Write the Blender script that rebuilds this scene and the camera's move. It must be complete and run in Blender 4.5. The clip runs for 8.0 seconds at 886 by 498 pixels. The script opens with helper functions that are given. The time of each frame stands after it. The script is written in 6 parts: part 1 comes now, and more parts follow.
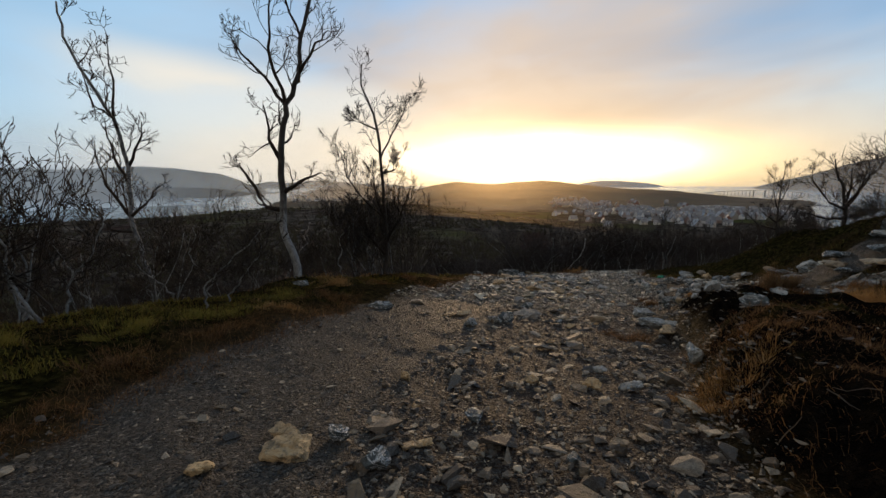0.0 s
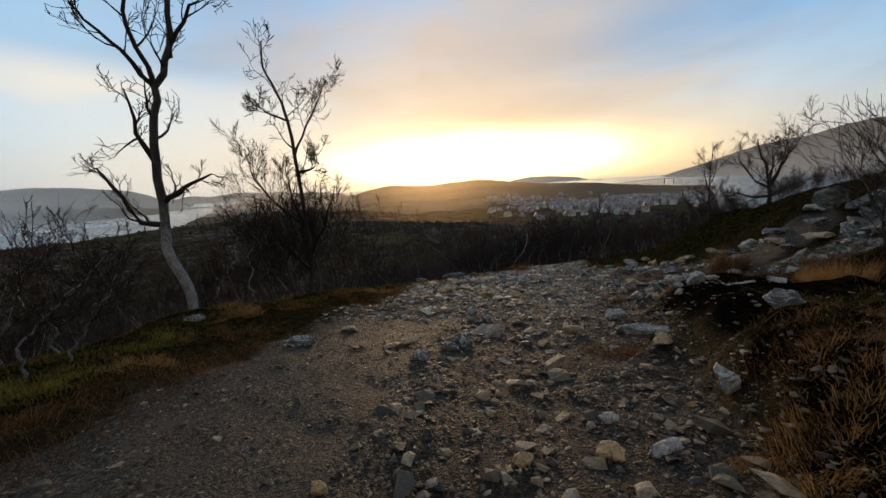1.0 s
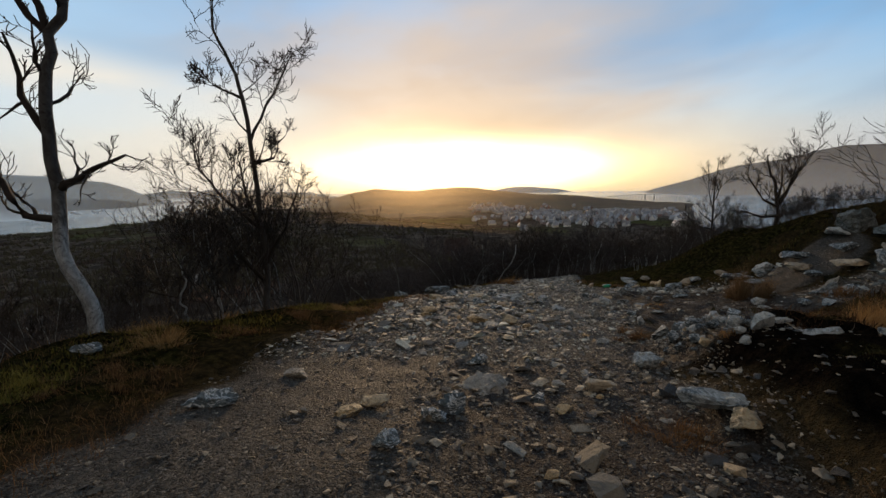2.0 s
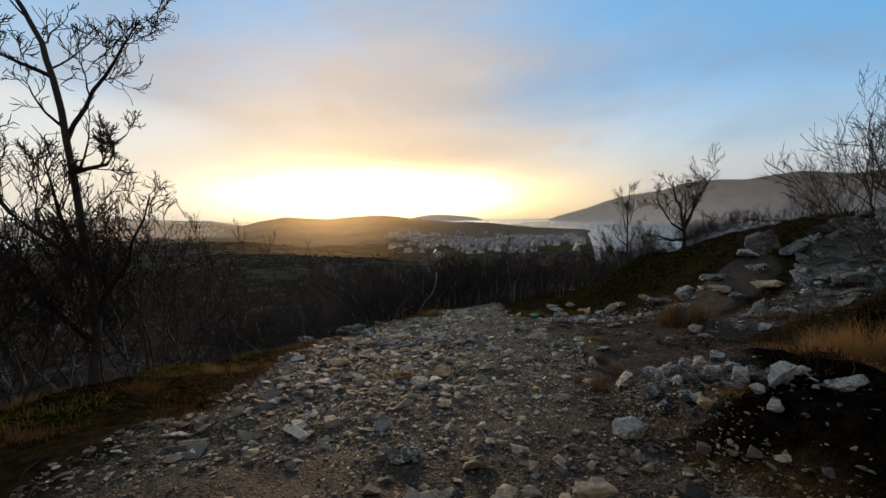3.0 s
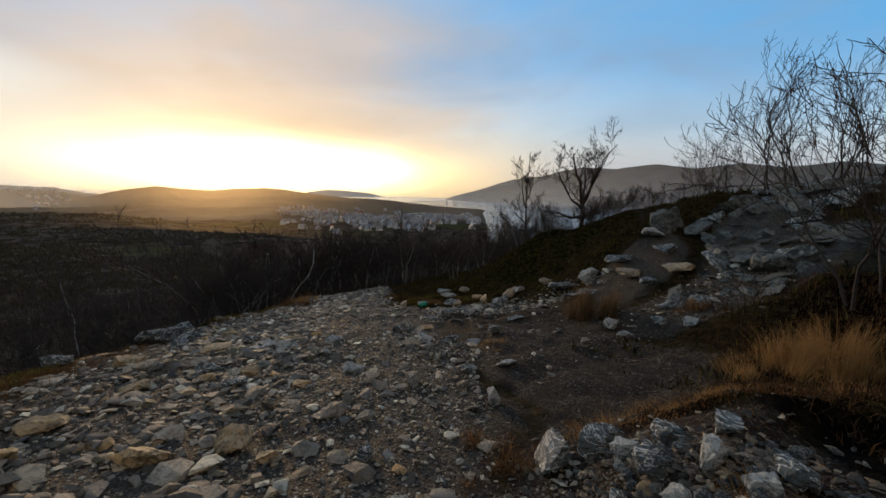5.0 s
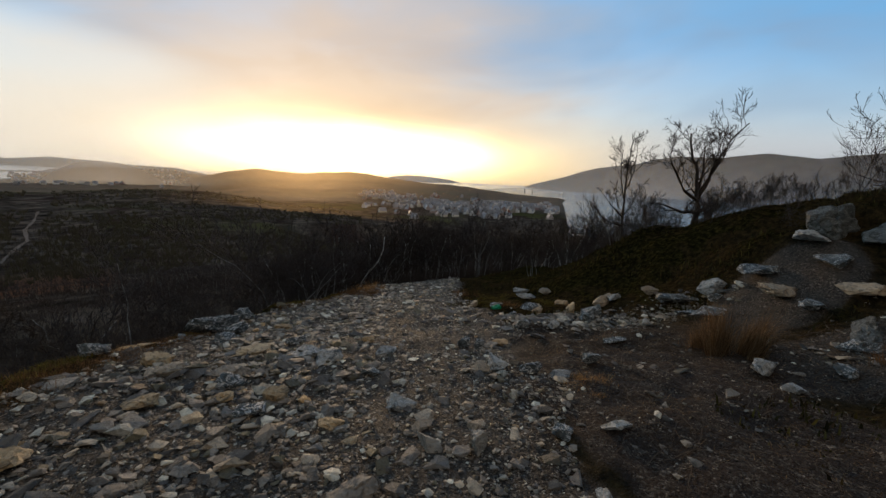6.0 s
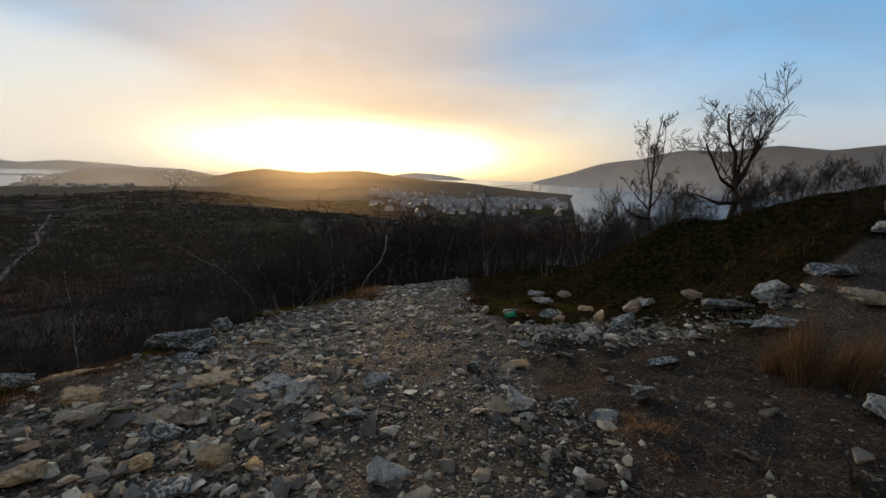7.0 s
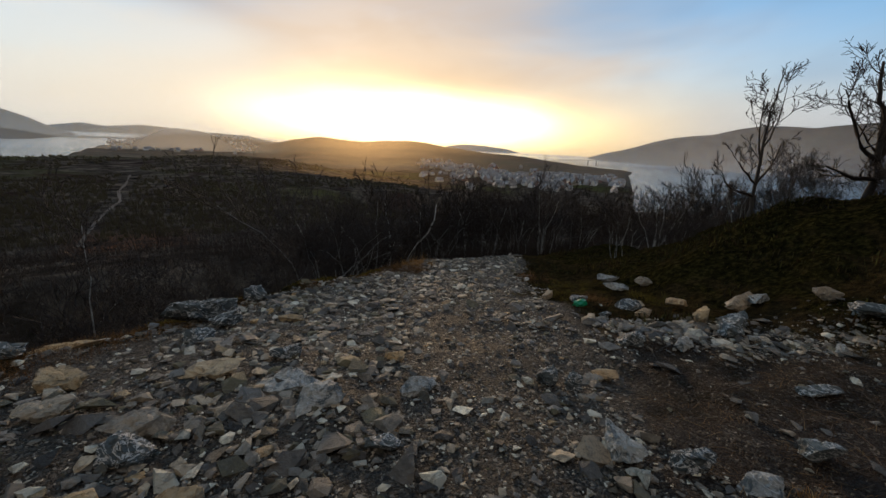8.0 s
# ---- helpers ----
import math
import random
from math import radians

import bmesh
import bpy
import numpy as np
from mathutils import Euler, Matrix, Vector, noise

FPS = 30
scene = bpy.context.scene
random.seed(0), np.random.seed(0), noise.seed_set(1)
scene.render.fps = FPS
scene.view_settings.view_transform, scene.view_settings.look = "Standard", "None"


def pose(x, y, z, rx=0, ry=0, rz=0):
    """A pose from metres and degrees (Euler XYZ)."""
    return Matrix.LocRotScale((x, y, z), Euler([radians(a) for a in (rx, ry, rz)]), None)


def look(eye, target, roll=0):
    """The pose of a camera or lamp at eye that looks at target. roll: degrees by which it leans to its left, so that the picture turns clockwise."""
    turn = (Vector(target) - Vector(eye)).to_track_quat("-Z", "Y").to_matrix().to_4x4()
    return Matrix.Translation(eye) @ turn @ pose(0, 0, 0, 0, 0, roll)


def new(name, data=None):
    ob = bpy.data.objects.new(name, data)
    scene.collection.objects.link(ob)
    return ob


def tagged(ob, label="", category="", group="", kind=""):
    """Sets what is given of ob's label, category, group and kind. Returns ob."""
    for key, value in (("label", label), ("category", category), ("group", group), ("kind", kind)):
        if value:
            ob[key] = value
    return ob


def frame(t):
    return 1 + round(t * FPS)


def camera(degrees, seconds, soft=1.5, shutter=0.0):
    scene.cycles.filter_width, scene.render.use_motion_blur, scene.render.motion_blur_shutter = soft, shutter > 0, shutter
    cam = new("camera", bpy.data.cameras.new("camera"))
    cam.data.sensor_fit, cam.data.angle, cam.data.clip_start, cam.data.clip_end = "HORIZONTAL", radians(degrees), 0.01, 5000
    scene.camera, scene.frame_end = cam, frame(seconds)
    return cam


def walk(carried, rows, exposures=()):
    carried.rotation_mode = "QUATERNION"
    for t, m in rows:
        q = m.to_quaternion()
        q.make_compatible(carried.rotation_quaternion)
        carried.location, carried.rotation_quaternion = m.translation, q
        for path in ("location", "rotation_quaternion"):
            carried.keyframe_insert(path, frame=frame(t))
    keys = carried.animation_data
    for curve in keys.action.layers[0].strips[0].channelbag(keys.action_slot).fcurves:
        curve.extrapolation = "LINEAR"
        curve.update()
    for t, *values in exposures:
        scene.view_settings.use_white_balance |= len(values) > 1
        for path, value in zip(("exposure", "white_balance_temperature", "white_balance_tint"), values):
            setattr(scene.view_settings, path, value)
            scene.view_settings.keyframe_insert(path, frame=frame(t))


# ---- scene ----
cam = camera(94.0, 8.0)
PATH = [
    (0, (-0.006, -0.136, 1.726), (-0.029, 1.835, 1.392), -0.2),
    (0.5, (-0.044, 0.666, 1.637), (-0.077, 2.638, 1.3), 0.2),
    (1, (0.074, 1.344, 1.551), (0.339, 3.299, 1.221), -3.3),
    (1.2, (0.086, 1.636, 1.526), (0.395, 3.587, 1.212), -3.0),
    (2.3, (0.31, 3.369, 1.411), (0.629, 5.321, 1.114), 0.5),
    (2.5, (0.339, 3.661, 1.383), (0.616, 5.624, 1.113), 1.2),
    (2.8, (0.513, 4.01, 1.324), (0.979, 5.944, 1.123), 0.4),
    (3, (0.598, 4.417, 1.313), (1.336, 6.267, 1.138), -0.6),
    (3.5, (1.044, 4.958, 1.26), (2.276, 6.521, 1.064), -3.9),
    (4, (1.508, 5.373, 1.251), (3.015, 6.671, 1.041), -4.5),
    (4.5, (1.971, 5.863, 1.153), (3.508, 7.127, 0.954), -2.7),
    (5, (2.327, 6.508, 0.987), (3.485, 8.115, 0.709), 1.6),
    (5.2, (2.45, 6.767, 0.946), (3.551, 8.407, 0.637), 2.1),
    (6.3, (3.322, 8.152, 0.881), (4.12, 9.951, 0.528), 2.9),
    (6.5, (3.432, 8.38, 0.834), (4.252, 10.171, 0.489), 2.4),
    (7, (3.666, 8.877, 0.736), (4.478, 10.668, 0.369), 2.0),
    (7.5, (3.802, 9.449, 0.604), (4.415, 11.297, 0.148), 2.8),
    (8, (3.977, 10.042, 0.459), (4.571, 11.884, -0.046), 3.3),
]
walk(cam, [(t, look(eye, target, roll)) for t, eye, target, roll in PATH])

# ---- light ----
SUN_AZ, SUN_EL = 9.0, 4.0
SKY_STRENGTH = 0.85


def sky_world():
    world = bpy.data.worlds.new("evening_sky")
    scene.world = world
    world.use_nodes = True
    nt = world.node_tree
    nt.nodes.clear()
    N, L = nt.nodes, nt.links

    def plug(sock, v):
        if isinstance(v, (int, float)):
            sock.default_value = v
        elif isinstance(v, tuple):
            sock.default_value = v if len(v) == len(sock.default_value) else (*v, 1)
        else:
            L.new(v, sock)

    def m(op, a, b=0.0, c=0.0):
        n = N.new("ShaderNodeMath")
        n.operation = op
        for i, v in enumerate((a, b, c)):
            plug(n.inputs[i], v)
        return n.outputs[0]

    def mix(f, a, b, mode="MIX"):
        n = N.new("ShaderNodeMix")
        n.data_type, n.blend_type = "RGBA", mode
        plug(n.inputs[0], f), plug(n.inputs[6], a), plug(n.inputs[7], b)
        return n.outputs[2]

    def step(v, lo, hi):
        n = N.new("ShaderNodeMapRange")
        n.interpolation_type = "SMOOTHSTEP"
        plug(n.inputs[0], v), plug(n.inputs[1], lo), plug(n.inputs[2], hi)
        return n.outputs[0]

    def dot(v, c):
        n = N.new("ShaderNodeVectorMath")
        n.operation = "DOT_PRODUCT"
        L.new(v, n.inputs[0])
        n.inputs[1].default_value = c
        return n.outputs["Value"]

    way = N.new("ShaderNodeTexCoord").outputs["Generated"]
    s, c = math.sin(radians(SUN_AZ)), math.cos(radians(SUN_AZ))
    ang = m("MULTIPLY", m("ARCTAN2", dot(way, (c, -s, 0)), dot(way, (s, c, 0))), 180 / math.pi)
    el = m("MULTIPLY", m("ARCSINE", dot(way, (0, 0, 1))), 180 / math.pi)

    true_ang, true_el = ang, el

    def bump(a0, aw, e0, ew, p=2.0):
        da = m("POWER", m("ABSOLUTE", m("DIVIDE", m("SUBTRACT", ang, a0), aw)), p)
        de = m("POWER", m("ABSOLUTE", m("DIVIDE", m("SUBTRACT", el, e0), ew)), p)
        return m("POWER", 2.718, m("MULTIPLY", m("ADD", da, de), -1.0))

    # cloud pattern, drawn out along the horizon
    at = N.new("ShaderNodeCombineXYZ")
    plug(at.inputs[0], m("MULTIPLY", ang, 0.045))
    plug(at.inputs[1], m("ADD", m("MULTIPLY", el, 0.13), m("MULTIPLY", ang, -0.012)))

    def fbm(scale, detail, off):
        n = N.new("ShaderNodeTexNoise")
        mp = N.new("ShaderNodeMapping")
        L.new(at.outputs[0], mp.inputs[0])
        mp.inputs["Location"].default_value = (off, off * 0.7, off)
        L.new(mp.outputs[0], n.inputs["Vector"])
        n.inputs["Scale"].default_value, n.inputs["Detail"].default_value, n.inputs["Roughness"].default_value = scale, detail, 0.5
        n.inputs["Distortion"].default_value = 0.4
        return n.outputs["Fac"]

    clear = N.new("ShaderNodeTexSky")
    clear.sky_type, clear.sun_disc = "NISHITA", False
    clear.sun_elevation, clear.sun_rotation = radians(SUN_EL), radians(SUN_AZ)
    tint = mix(step(el, 0.0, 17.0), (0.64, 0.76, 0.84), (0.09, 0.39, 0.79))
    tint = mix(m("MULTIPLY", step(ang, -18.0, -45.0), 0.95), tint, (0.33, 0.59, 0.88))
    sky = mix(0.08, tint, clear.outputs[0], "ADD")
    ang, el = m("ADD", ang, m("MULTIPLY", m("SUBTRACT", fbm(1.1, 5.0, 17.0), 0.5), 34.0)), m("ADD", el, m("MULTIPLY", m("SUBTRACT", fbm(1.3, 5.0, 23.0), 0.5), 13.0))
    warm = bump(4.0, 29.0, 5.0, 18.0)
    ang, el = true_ang, true_el
    soft = step(fbm(1.0, 4.0, 3.0), 0.36, 0.62)
    veil = step(el, 42.0, 10.0)
    grey = mix(warm, (0.34, 0.49, 0.64), (0.96, 0.67, 0.49))
    apart = m("SUBTRACT", 1.0, m("MULTIPLY", step(m("ABSOLUTE", m("SUBTRACT", ang, 2.0)), 18.0, 45.0), 0.6))
    sky = mix(m("MULTIPLY", m("MULTIPLY", soft, apart), m("ADD", m("MULTIPLY", veil, 0.5), 0.1)), sky, grey)
    sky = mix(m("MULTIPLY", warm, 0.82), sky, (1.02, 0.745, 0.47))
    low = step(fbm(0.8, 3.0, 9.0), 0.36, 0.62)
    sky = mix(m("MULTIPLY", bump(48.0, 34.0, 14.0, 7.0), m("MULTIPLY", low, 0.7)), sky, (0.33, 0.44, 0.60))
    sky = mix(m("MULTIPLY", bump(8.0, 40.0, 0.0, 4.4), 0.9), sky, (1.15, 0.72, 0.20))
    sky = mix(m("MULTIPLY", step(el, 9.0, 2.0), step(ang, 25.0, 55.0)), sky, (0.62, 0.66, 0.72))
    sky = mix(m("MULTIPLY", step(el, 36.0, 66.0), 0.85), sky, (0.28, 0.23, 0.175))
    sky = mix(m("MULTIPLY", step(m("ABSOLUTE", ang), 75.0, 125.0), 0.8), sky, (0.51, 0.40, 0.29))
    tilt = m("ADD", el, m("MULTIPLY", m("ADD", ang, 31.0), 0.10))
    bank = m("MULTIPLY", step(tilt, 14.5, 10.5), m("MULTIPLY", step(ang, -58.0, -40.0), step(ang, -8.0, -20.0)))
    sky = mix(m("MULTIPLY", bank, m("ADD", 0.5, m("MULTIPLY", soft, 0.35))), sky, (1.12, 1.03, 0.88))
    glow = m("MULTIPLY", bump(4.5, 15.0, 2.3, 2.6), m("ADD", 0.75, m("MULTIPLY", low, 0.5)))
    sky = mix(glow, sky, (8.0, 6.4, 3.7), "ADD")
    sky = mix(step(el, 0.0, -6.0), sky, (0.10, 0.10, 0.10))
    bg = N.new("ShaderNodeBackground")
    L.new(sky, bg.inputs[0])
    bg.inputs[1].default_value = SKY_STRENGTH
    out = N.new("ShaderNodeOutputWorld")
    L.new(bg.outputs[0], out.inputs[0])


sky_world()
sun = new("sun", bpy.data.lights.new("sun", "SUN"))
sun.data.energy, sun.data.angle, sun.data.color = 2.0, radians(11), (1.0, 0.66, 0.36)
sun.matrix_world = look((math.sin(radians(SUN_AZ)) * 50, math.cos(radians(SUN_AZ)) * 50, 50 * math.tan(radians(SUN_EL))), (0, 0, 0))


# ---- materials ----
class Mat:
    """A small builder of node materials."""

    def __init__(self, name, rough=0.8, metal=0.0, spec=0.3):
        self.mat = bpy.data.materials.new(name)
        self.mat.use_nodes = True
        self.nt = self.mat.node_tree
        self.bsdf = self.nt.nodes["Principled BSDF"]
        self.bsdf.inputs["Roughness"].default_value = rough
        self.bsdf.inputs["Metallic"].default_value = metal
        self.bsdf.inputs["Specular IOR Level"].default_value = spec
        self.co = None

    def link(self, a, b):
        self.nt.links.new(a, b)

    def put(self, sock, v):
        if isinstance(v, (int, float)):
            sock.default_value = v
        elif isinstance(v, tuple):
            sock.default_value = (*v, 1) if len(v) == 3 else v
        else:
            self.link(v, sock)

    def coord(self, kind="Object"):
        n = self.nt.nodes.new("ShaderNodeTexCoord")
        return n.outputs[kind]

    def place(self):
        return self.nt.nodes.new("ShaderNodeNewGeometry").outputs["Position"]

    def noise(self, scale, detail=4.0, rough=0.55, co=None, distort=0.0, stretch=None):
        n = self.nt.nodes.new("ShaderNodeTexNoise")
        n.inputs["Scale"].default_value, n.inputs["Detail"].default_value = scale, detail
        n.inputs["Roughness"].default_value, n.inputs["Distortion"].default_value = rough, distort
        co = co or self.coord()
        if stretch:
            mp = self.nt.nodes.new("ShaderNodeMapping")
            mp.inputs["Scale"].default_value = stretch
            self.link(co, mp.inputs[0])
            co = mp.outputs[0]
        self.link(co, n.inputs["Vector"])
        return n.outputs["Fac"]

    def cells(self, scale, co=None, feature="F1", out="Distance"):
        n = self.nt.nodes.new("ShaderNodeTexVoronoi")
        n.feature = feature
        n.inputs["Scale"].default_value = scale
        self.link(co or self.coord(), n.inputs["Vector"])
        return n.outputs[out]

    def ramp(self, f, stops, ease="LINEAR"):
        n = self.nt.nodes.new("ShaderNodeValToRGB")
        n.color_ramp.interpolation = ease
        el = n.color_ramp.elements
        while len(el) < len(stops):
            el.new(0.5)
        for e, (p, c) in zip(el, stops):
            e.position, e.color = p, (*c, 1) if len(c) == 3 else c
        self.put(n.inputs[0], f)
        return n.outputs[0]

    def mix(self, f, a, b, mode="MIX"):
        n = self.nt.nodes.new("ShaderNodeMix")
        n.data_type, n.blend_type = "RGBA", mode
        self.put(n.inputs[0], f), self.put(n.inputs[6], a), self.put(n.inputs[7], b)
        return n.outputs[2]

    def math(self, op, a, b=0.0):
        n = self.nt.nodes.new("ShaderNodeMath")
        n.operation = op
        self.put(n.inputs[0], a), self.put(n.inputs[1], b)
        return n.outputs[0]

    def step(self, v, lo, hi):
        n = self.nt.nodes.new("ShaderNodeMapRange")
        n.interpolation_type = "SMOOTHSTEP"
        self.put(n.inputs[0], v), self.put(n.inputs[1], lo), self.put(n.inputs[2], hi)
        return n.outputs[0]

    def attr(self, name):
        n = self.nt.nodes.new("ShaderNodeAttribute")
        n.attribute_name = name
        return n.outputs["Fac"]

    def chance(self, island=False):
        if island:
            return self.nt.nodes.new("ShaderNodeNewGeometry").outputs["Random Per Island"]
        return self.nt.nodes.new("ShaderNodeObjectInfo").outputs["Random"]

    def bump(self, h, dist, strength=1.0):
        n = self.nt.nodes.new("ShaderNodeBump")
        n.inputs["Strength"].default_value, n.inputs["Distance"].default_value = strength, dist
        self.put(n.inputs["Height"], h)
        self.link(n.outputs[0], self.bsdf.inputs["Normal"])
        return self

    def colour(self, v):
        self.put(self.bsdf.inputs["Base Color"], v)
        return self

    def rough(self, v):
        self.put(self.bsdf.inputs["Roughness"], v)
        return self


def m_ground():
    k = Mat("ground_cover", 0.9, spec=0.06)
    k.put(k.bsdf.inputs["Specular IOR Level"], k.math("MULTIPLY", k.attr("path"), 0.14))
    co = k.place()
    path, moss, far, peat = k.attr("path"), k.attr("moss"), k.attr("far"), k.attr("peat")
    grit = k.noise(60, 5, 0.7, co)
    damp = k.noise(0.8, 4, 0.6, co)
    warp = k.nt.nodes.new("ShaderNodeVectorMath")
    warp.operation = "ADD"
    k.link(co, warp.inputs[0])
    wob = k.nt.nodes.new("ShaderNodeTexNoise")
    wob.inputs["Scale"].default_value = 9.0
    k.link(co, wob.inputs["Vector"])
    wm = k.nt.nodes.new("ShaderNodeVectorMath")
    wm.operation = "SCALE"
    wm.inputs["Scale"].default_value = 0.09
    k.link(wob.outputs["Color"], wm.inputs[0])
    k.link(wm.outputs[0], warp.inputs[1])
    peb = k.cells(21, warp.outputs[0])
    pebc = k.cells(21, warp.outputs[0], out="Color")
    dirt = k.mix(damp, (0.034, 0.030, 0.025), (0.112, 0.098, 0.082))
    tones = k.ramp(k.math("MULTIPLY", pebc, 1.0), [(0.0, (0.012, 0.010, 0.009)), (0.4, (0.07, 0.061, 0.050)), (0.7, (0.18, 0.155, 0.125)), (1.0, (0.42, 0.37, 0.30))])
    dirt = k.mix(k.math("MULTIPLY", k.step(peb, 0.55, 0.25), 0.55), dirt, tones)
    fine = k.cells(64, warp.outputs[0], out="Color")
    chips = k.ramp(fine, [(0.0, (0.006, 0.005, 0.005)), (0.45, (0.05, 0.044, 0.037)), (0.8, (0.16, 0.138, 0.112)), (1.0, (0.46, 0.40, 0.33))])
    dirt = k.mix(k.math("MULTIPLY", k.step(k.noise(2.1, 4, 0.6, co), 0.34, 0.56), 0.85), dirt, chips)
    dirt = k.mix(k.attr("soil"), dirt, k.mix(damp, (0.011, 0.007, 0.005), (0.044, 0.025, 0.016)))
    dirt = k.mix(k.math("MULTIPLY", k.attr("soil"), k.step(k.math("ADD", k.noise(5, 5, 0.7, co), k.math("MULTIPLY", fine, 0.3)), 0.68, 0.82)), dirt, chips)
    dirt = k.mix(k.math("MULTIPLY", k.step(grit, 0.5, 0.75), 0.7), dirt, (0.14, 0.123, 0.10))
    dirt = k.mix(k.math("MULTIPLY", k.step(k.noise(38, 5, 0.75, co), 0.50, 0.36), 0.8), dirt, (0.010, 0.009, 0.008))
    tuft = k.noise(9, 5, 0.7, co)
    patch = k.noise(1.3, 3, 0.6, co, distort=0.5)
    heath = k.ramp(tuft, [(0.3, (0.012, 0.010, 0.006)), (0.5, (0.036, 0.026, 0.012)), (0.72, (0.085, 0.055, 0.021))])
    green = k.ramp(tuft, [(0.35, (0.005, 0.005, 0.003)), (0.52, (0.024, 0.021, 0.007)), (0.75, (0.09, 0.072, 0.022))])
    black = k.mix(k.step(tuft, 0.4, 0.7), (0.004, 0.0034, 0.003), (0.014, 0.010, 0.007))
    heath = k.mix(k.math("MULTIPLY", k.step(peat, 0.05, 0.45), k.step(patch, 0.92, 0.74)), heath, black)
    soil = k.mix(k.step(k.math("ADD", patch, k.math("MULTIPLY", moss, 0.25)), 0.52, 0.72), heath, green)
    near = k.mix(k.step(k.math("ADD", path, k.math("MULTIPLY", k.math("SUBTRACT", tuft, 0.5), 0.7)), 0.35, 0.65), soil, dirt)
    # bedrock: grey-green with dark cracks, lichen and moss in the hollows
    crack = k.noise(2.2, 7, 0.7, co, distort=1.1, stretch=(0.8, 0.8, 2.4))
    bare = k.ramp(crack, [(0.30, (0.012, 0.012, 0.010)), (0.42, (0.06, 0.064, 0.058)), (0.55, (0.13, 0.135, 0.125)), (0.70, (0.24, 0.25, 0.235))])
    bare = k.mix(k.math("MULTIPLY", k.step(k.noise(1.1, 6, 0.7, co, distort=0.5), 0.53, 0.62), 0.9), bare, k.mix(tuft, (0.006, 0.006, 0.003), (0.045, 0.044, 0.014)))
    wood = k.noise(0.06, 9, 0.78, co)
    wide = k.noise(0.006, 4, 0.6, co)
    brush = k.ramp(wood, [(0.38, (0.010, 0.009, 0.008)), (0.5, (0.058, 0.050, 0.042)), (0.66, (0.16, 0.135, 0.11))])
    brush = k.mix(k.step(wide, 0.5, 0.65), brush, k.mix(wood, (0.022, 0.026, 0.012), (0.095, 0.098, 0.042)))
    brush = k.mix(k.math("MULTIPLY", k.step(k.noise(0.021, 5, 0.65, co, distort=0.7), 0.54, 0.64), 0.8), brush, k.mix(wood, (0.010, 0.007, 0.008), (0.055, 0.034, 0.030)))
    brush = k.mix(k.math("MULTIPLY", k.attr("rust"), k.step(wood, 0.36, 0.56)), brush, k.mix(wood, (0.05, 0.026, 0.018), (0.17, 0.095, 0.06)))
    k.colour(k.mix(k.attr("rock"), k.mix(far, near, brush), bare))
    h = k.math("ADD", k.math("MULTIPLY", grit, 0.5), k.math("MULTIPLY", k.step(peb, 0.6, 0.1), 0.6))
    h = k.math("ADD", k.math("ADD", h, k.math("MULTIPLY", tuft, 0.9)), k.math("MULTIPLY", k.step(k.cells(64, warp.outputs[0]), 0.7, 0.2), 0.35))
    k.rough(k.mix(path, (0.95, 0.95, 0.95), k.mix(damp, (0.62, 0.62, 0.62), (0.9, 0.9, 0.9))))
    k.bump(h, 0.05)
    return k.mat


def m_hills():
    """Birch woods and moor on the far hillsides, snow on the highest tops."""
    k = Mat("far_hillside", 0.95, spec=0.1)
    co = k.place()
    a, b = k.noise(0.01, 8, 0.65, co), k.noise(0.0022, 5, 0.6, co)
    c = k.ramp(a, [(0.3, (0.035, 0.030, 0.024)), (0.55, (0.07, 0.055, 0.04)), (0.75, (0.11, 0.085, 0.06))])
    c = k.mix(k.step(b, 0.45, 0.65), c, (0.05, 0.05, 0.035))
    sep = k.nt.nodes.new("ShaderNodeSeparateXYZ")
    k.link(co, sep.inputs[0])
    z = k.math("ADD", sep.outputs[2], k.math("MULTIPLY", a, 60.0))
    high = k.math("MULTIPLY", k.step(z, 95.0, 125.0), k.step(sep.outputs[0], 0.0, -600.0))
    c = k.mix(k.math("MULTIPLY", high, 0.18), c, (0.55, 0.58, 0.62))
    return k.colour(c).mat


def m_stone(name, tones, island=False, lichen=0.3, rough=0.66, streak=0.0, stain=(0.06, 0.055, 0.038)):
    k = Mat(name, rough, spec=0.3)
    co = k.coord()
    base = k.ramp(k.chance(island), [(i / max(1, len(tones) - 1), c) for i, c in enumerate(tones)])
    vein = k.noise(11, 6, 0.7, co, distort=1.2)
    grain = k.noise(45, 4, 0.7, co)
    c = k.mix(k.math("MULTIPLY", k.step(vein, 0.46, 0.62), 0.75), base, k.mix(0.7, base, (0.04, 0.04, 0.04)))
    c = k.mix(k.math("MULTIPLY", k.step(grain, 0.5, 0.8), 0.22), c, (0.36, 0.34, 0.31))
    c = k.mix(k.math("MULTIPLY", k.step(k.noise(7.5, 6, 0.75, co, distort=0.6), 0.50, 0.60), lichen), c, stain)
    if streak:
        seam = k.noise(2.6, 5, 0.65, co, distort=1.6, stretch=(1, 1, 3.2))
        c = k.mix(k.math("MULTIPLY", k.step(k.math("ABSOLUTE", k.math("SUBTRACT", seam, 0.5)), 0.022, 0.008), streak), c, (0.52, 0.53, 0.52))
    k.colour(c)
    k.bump(k.math("ADD", vein, k.math("MULTIPLY", grain, 0.5)), 0.02)
    return k.mat


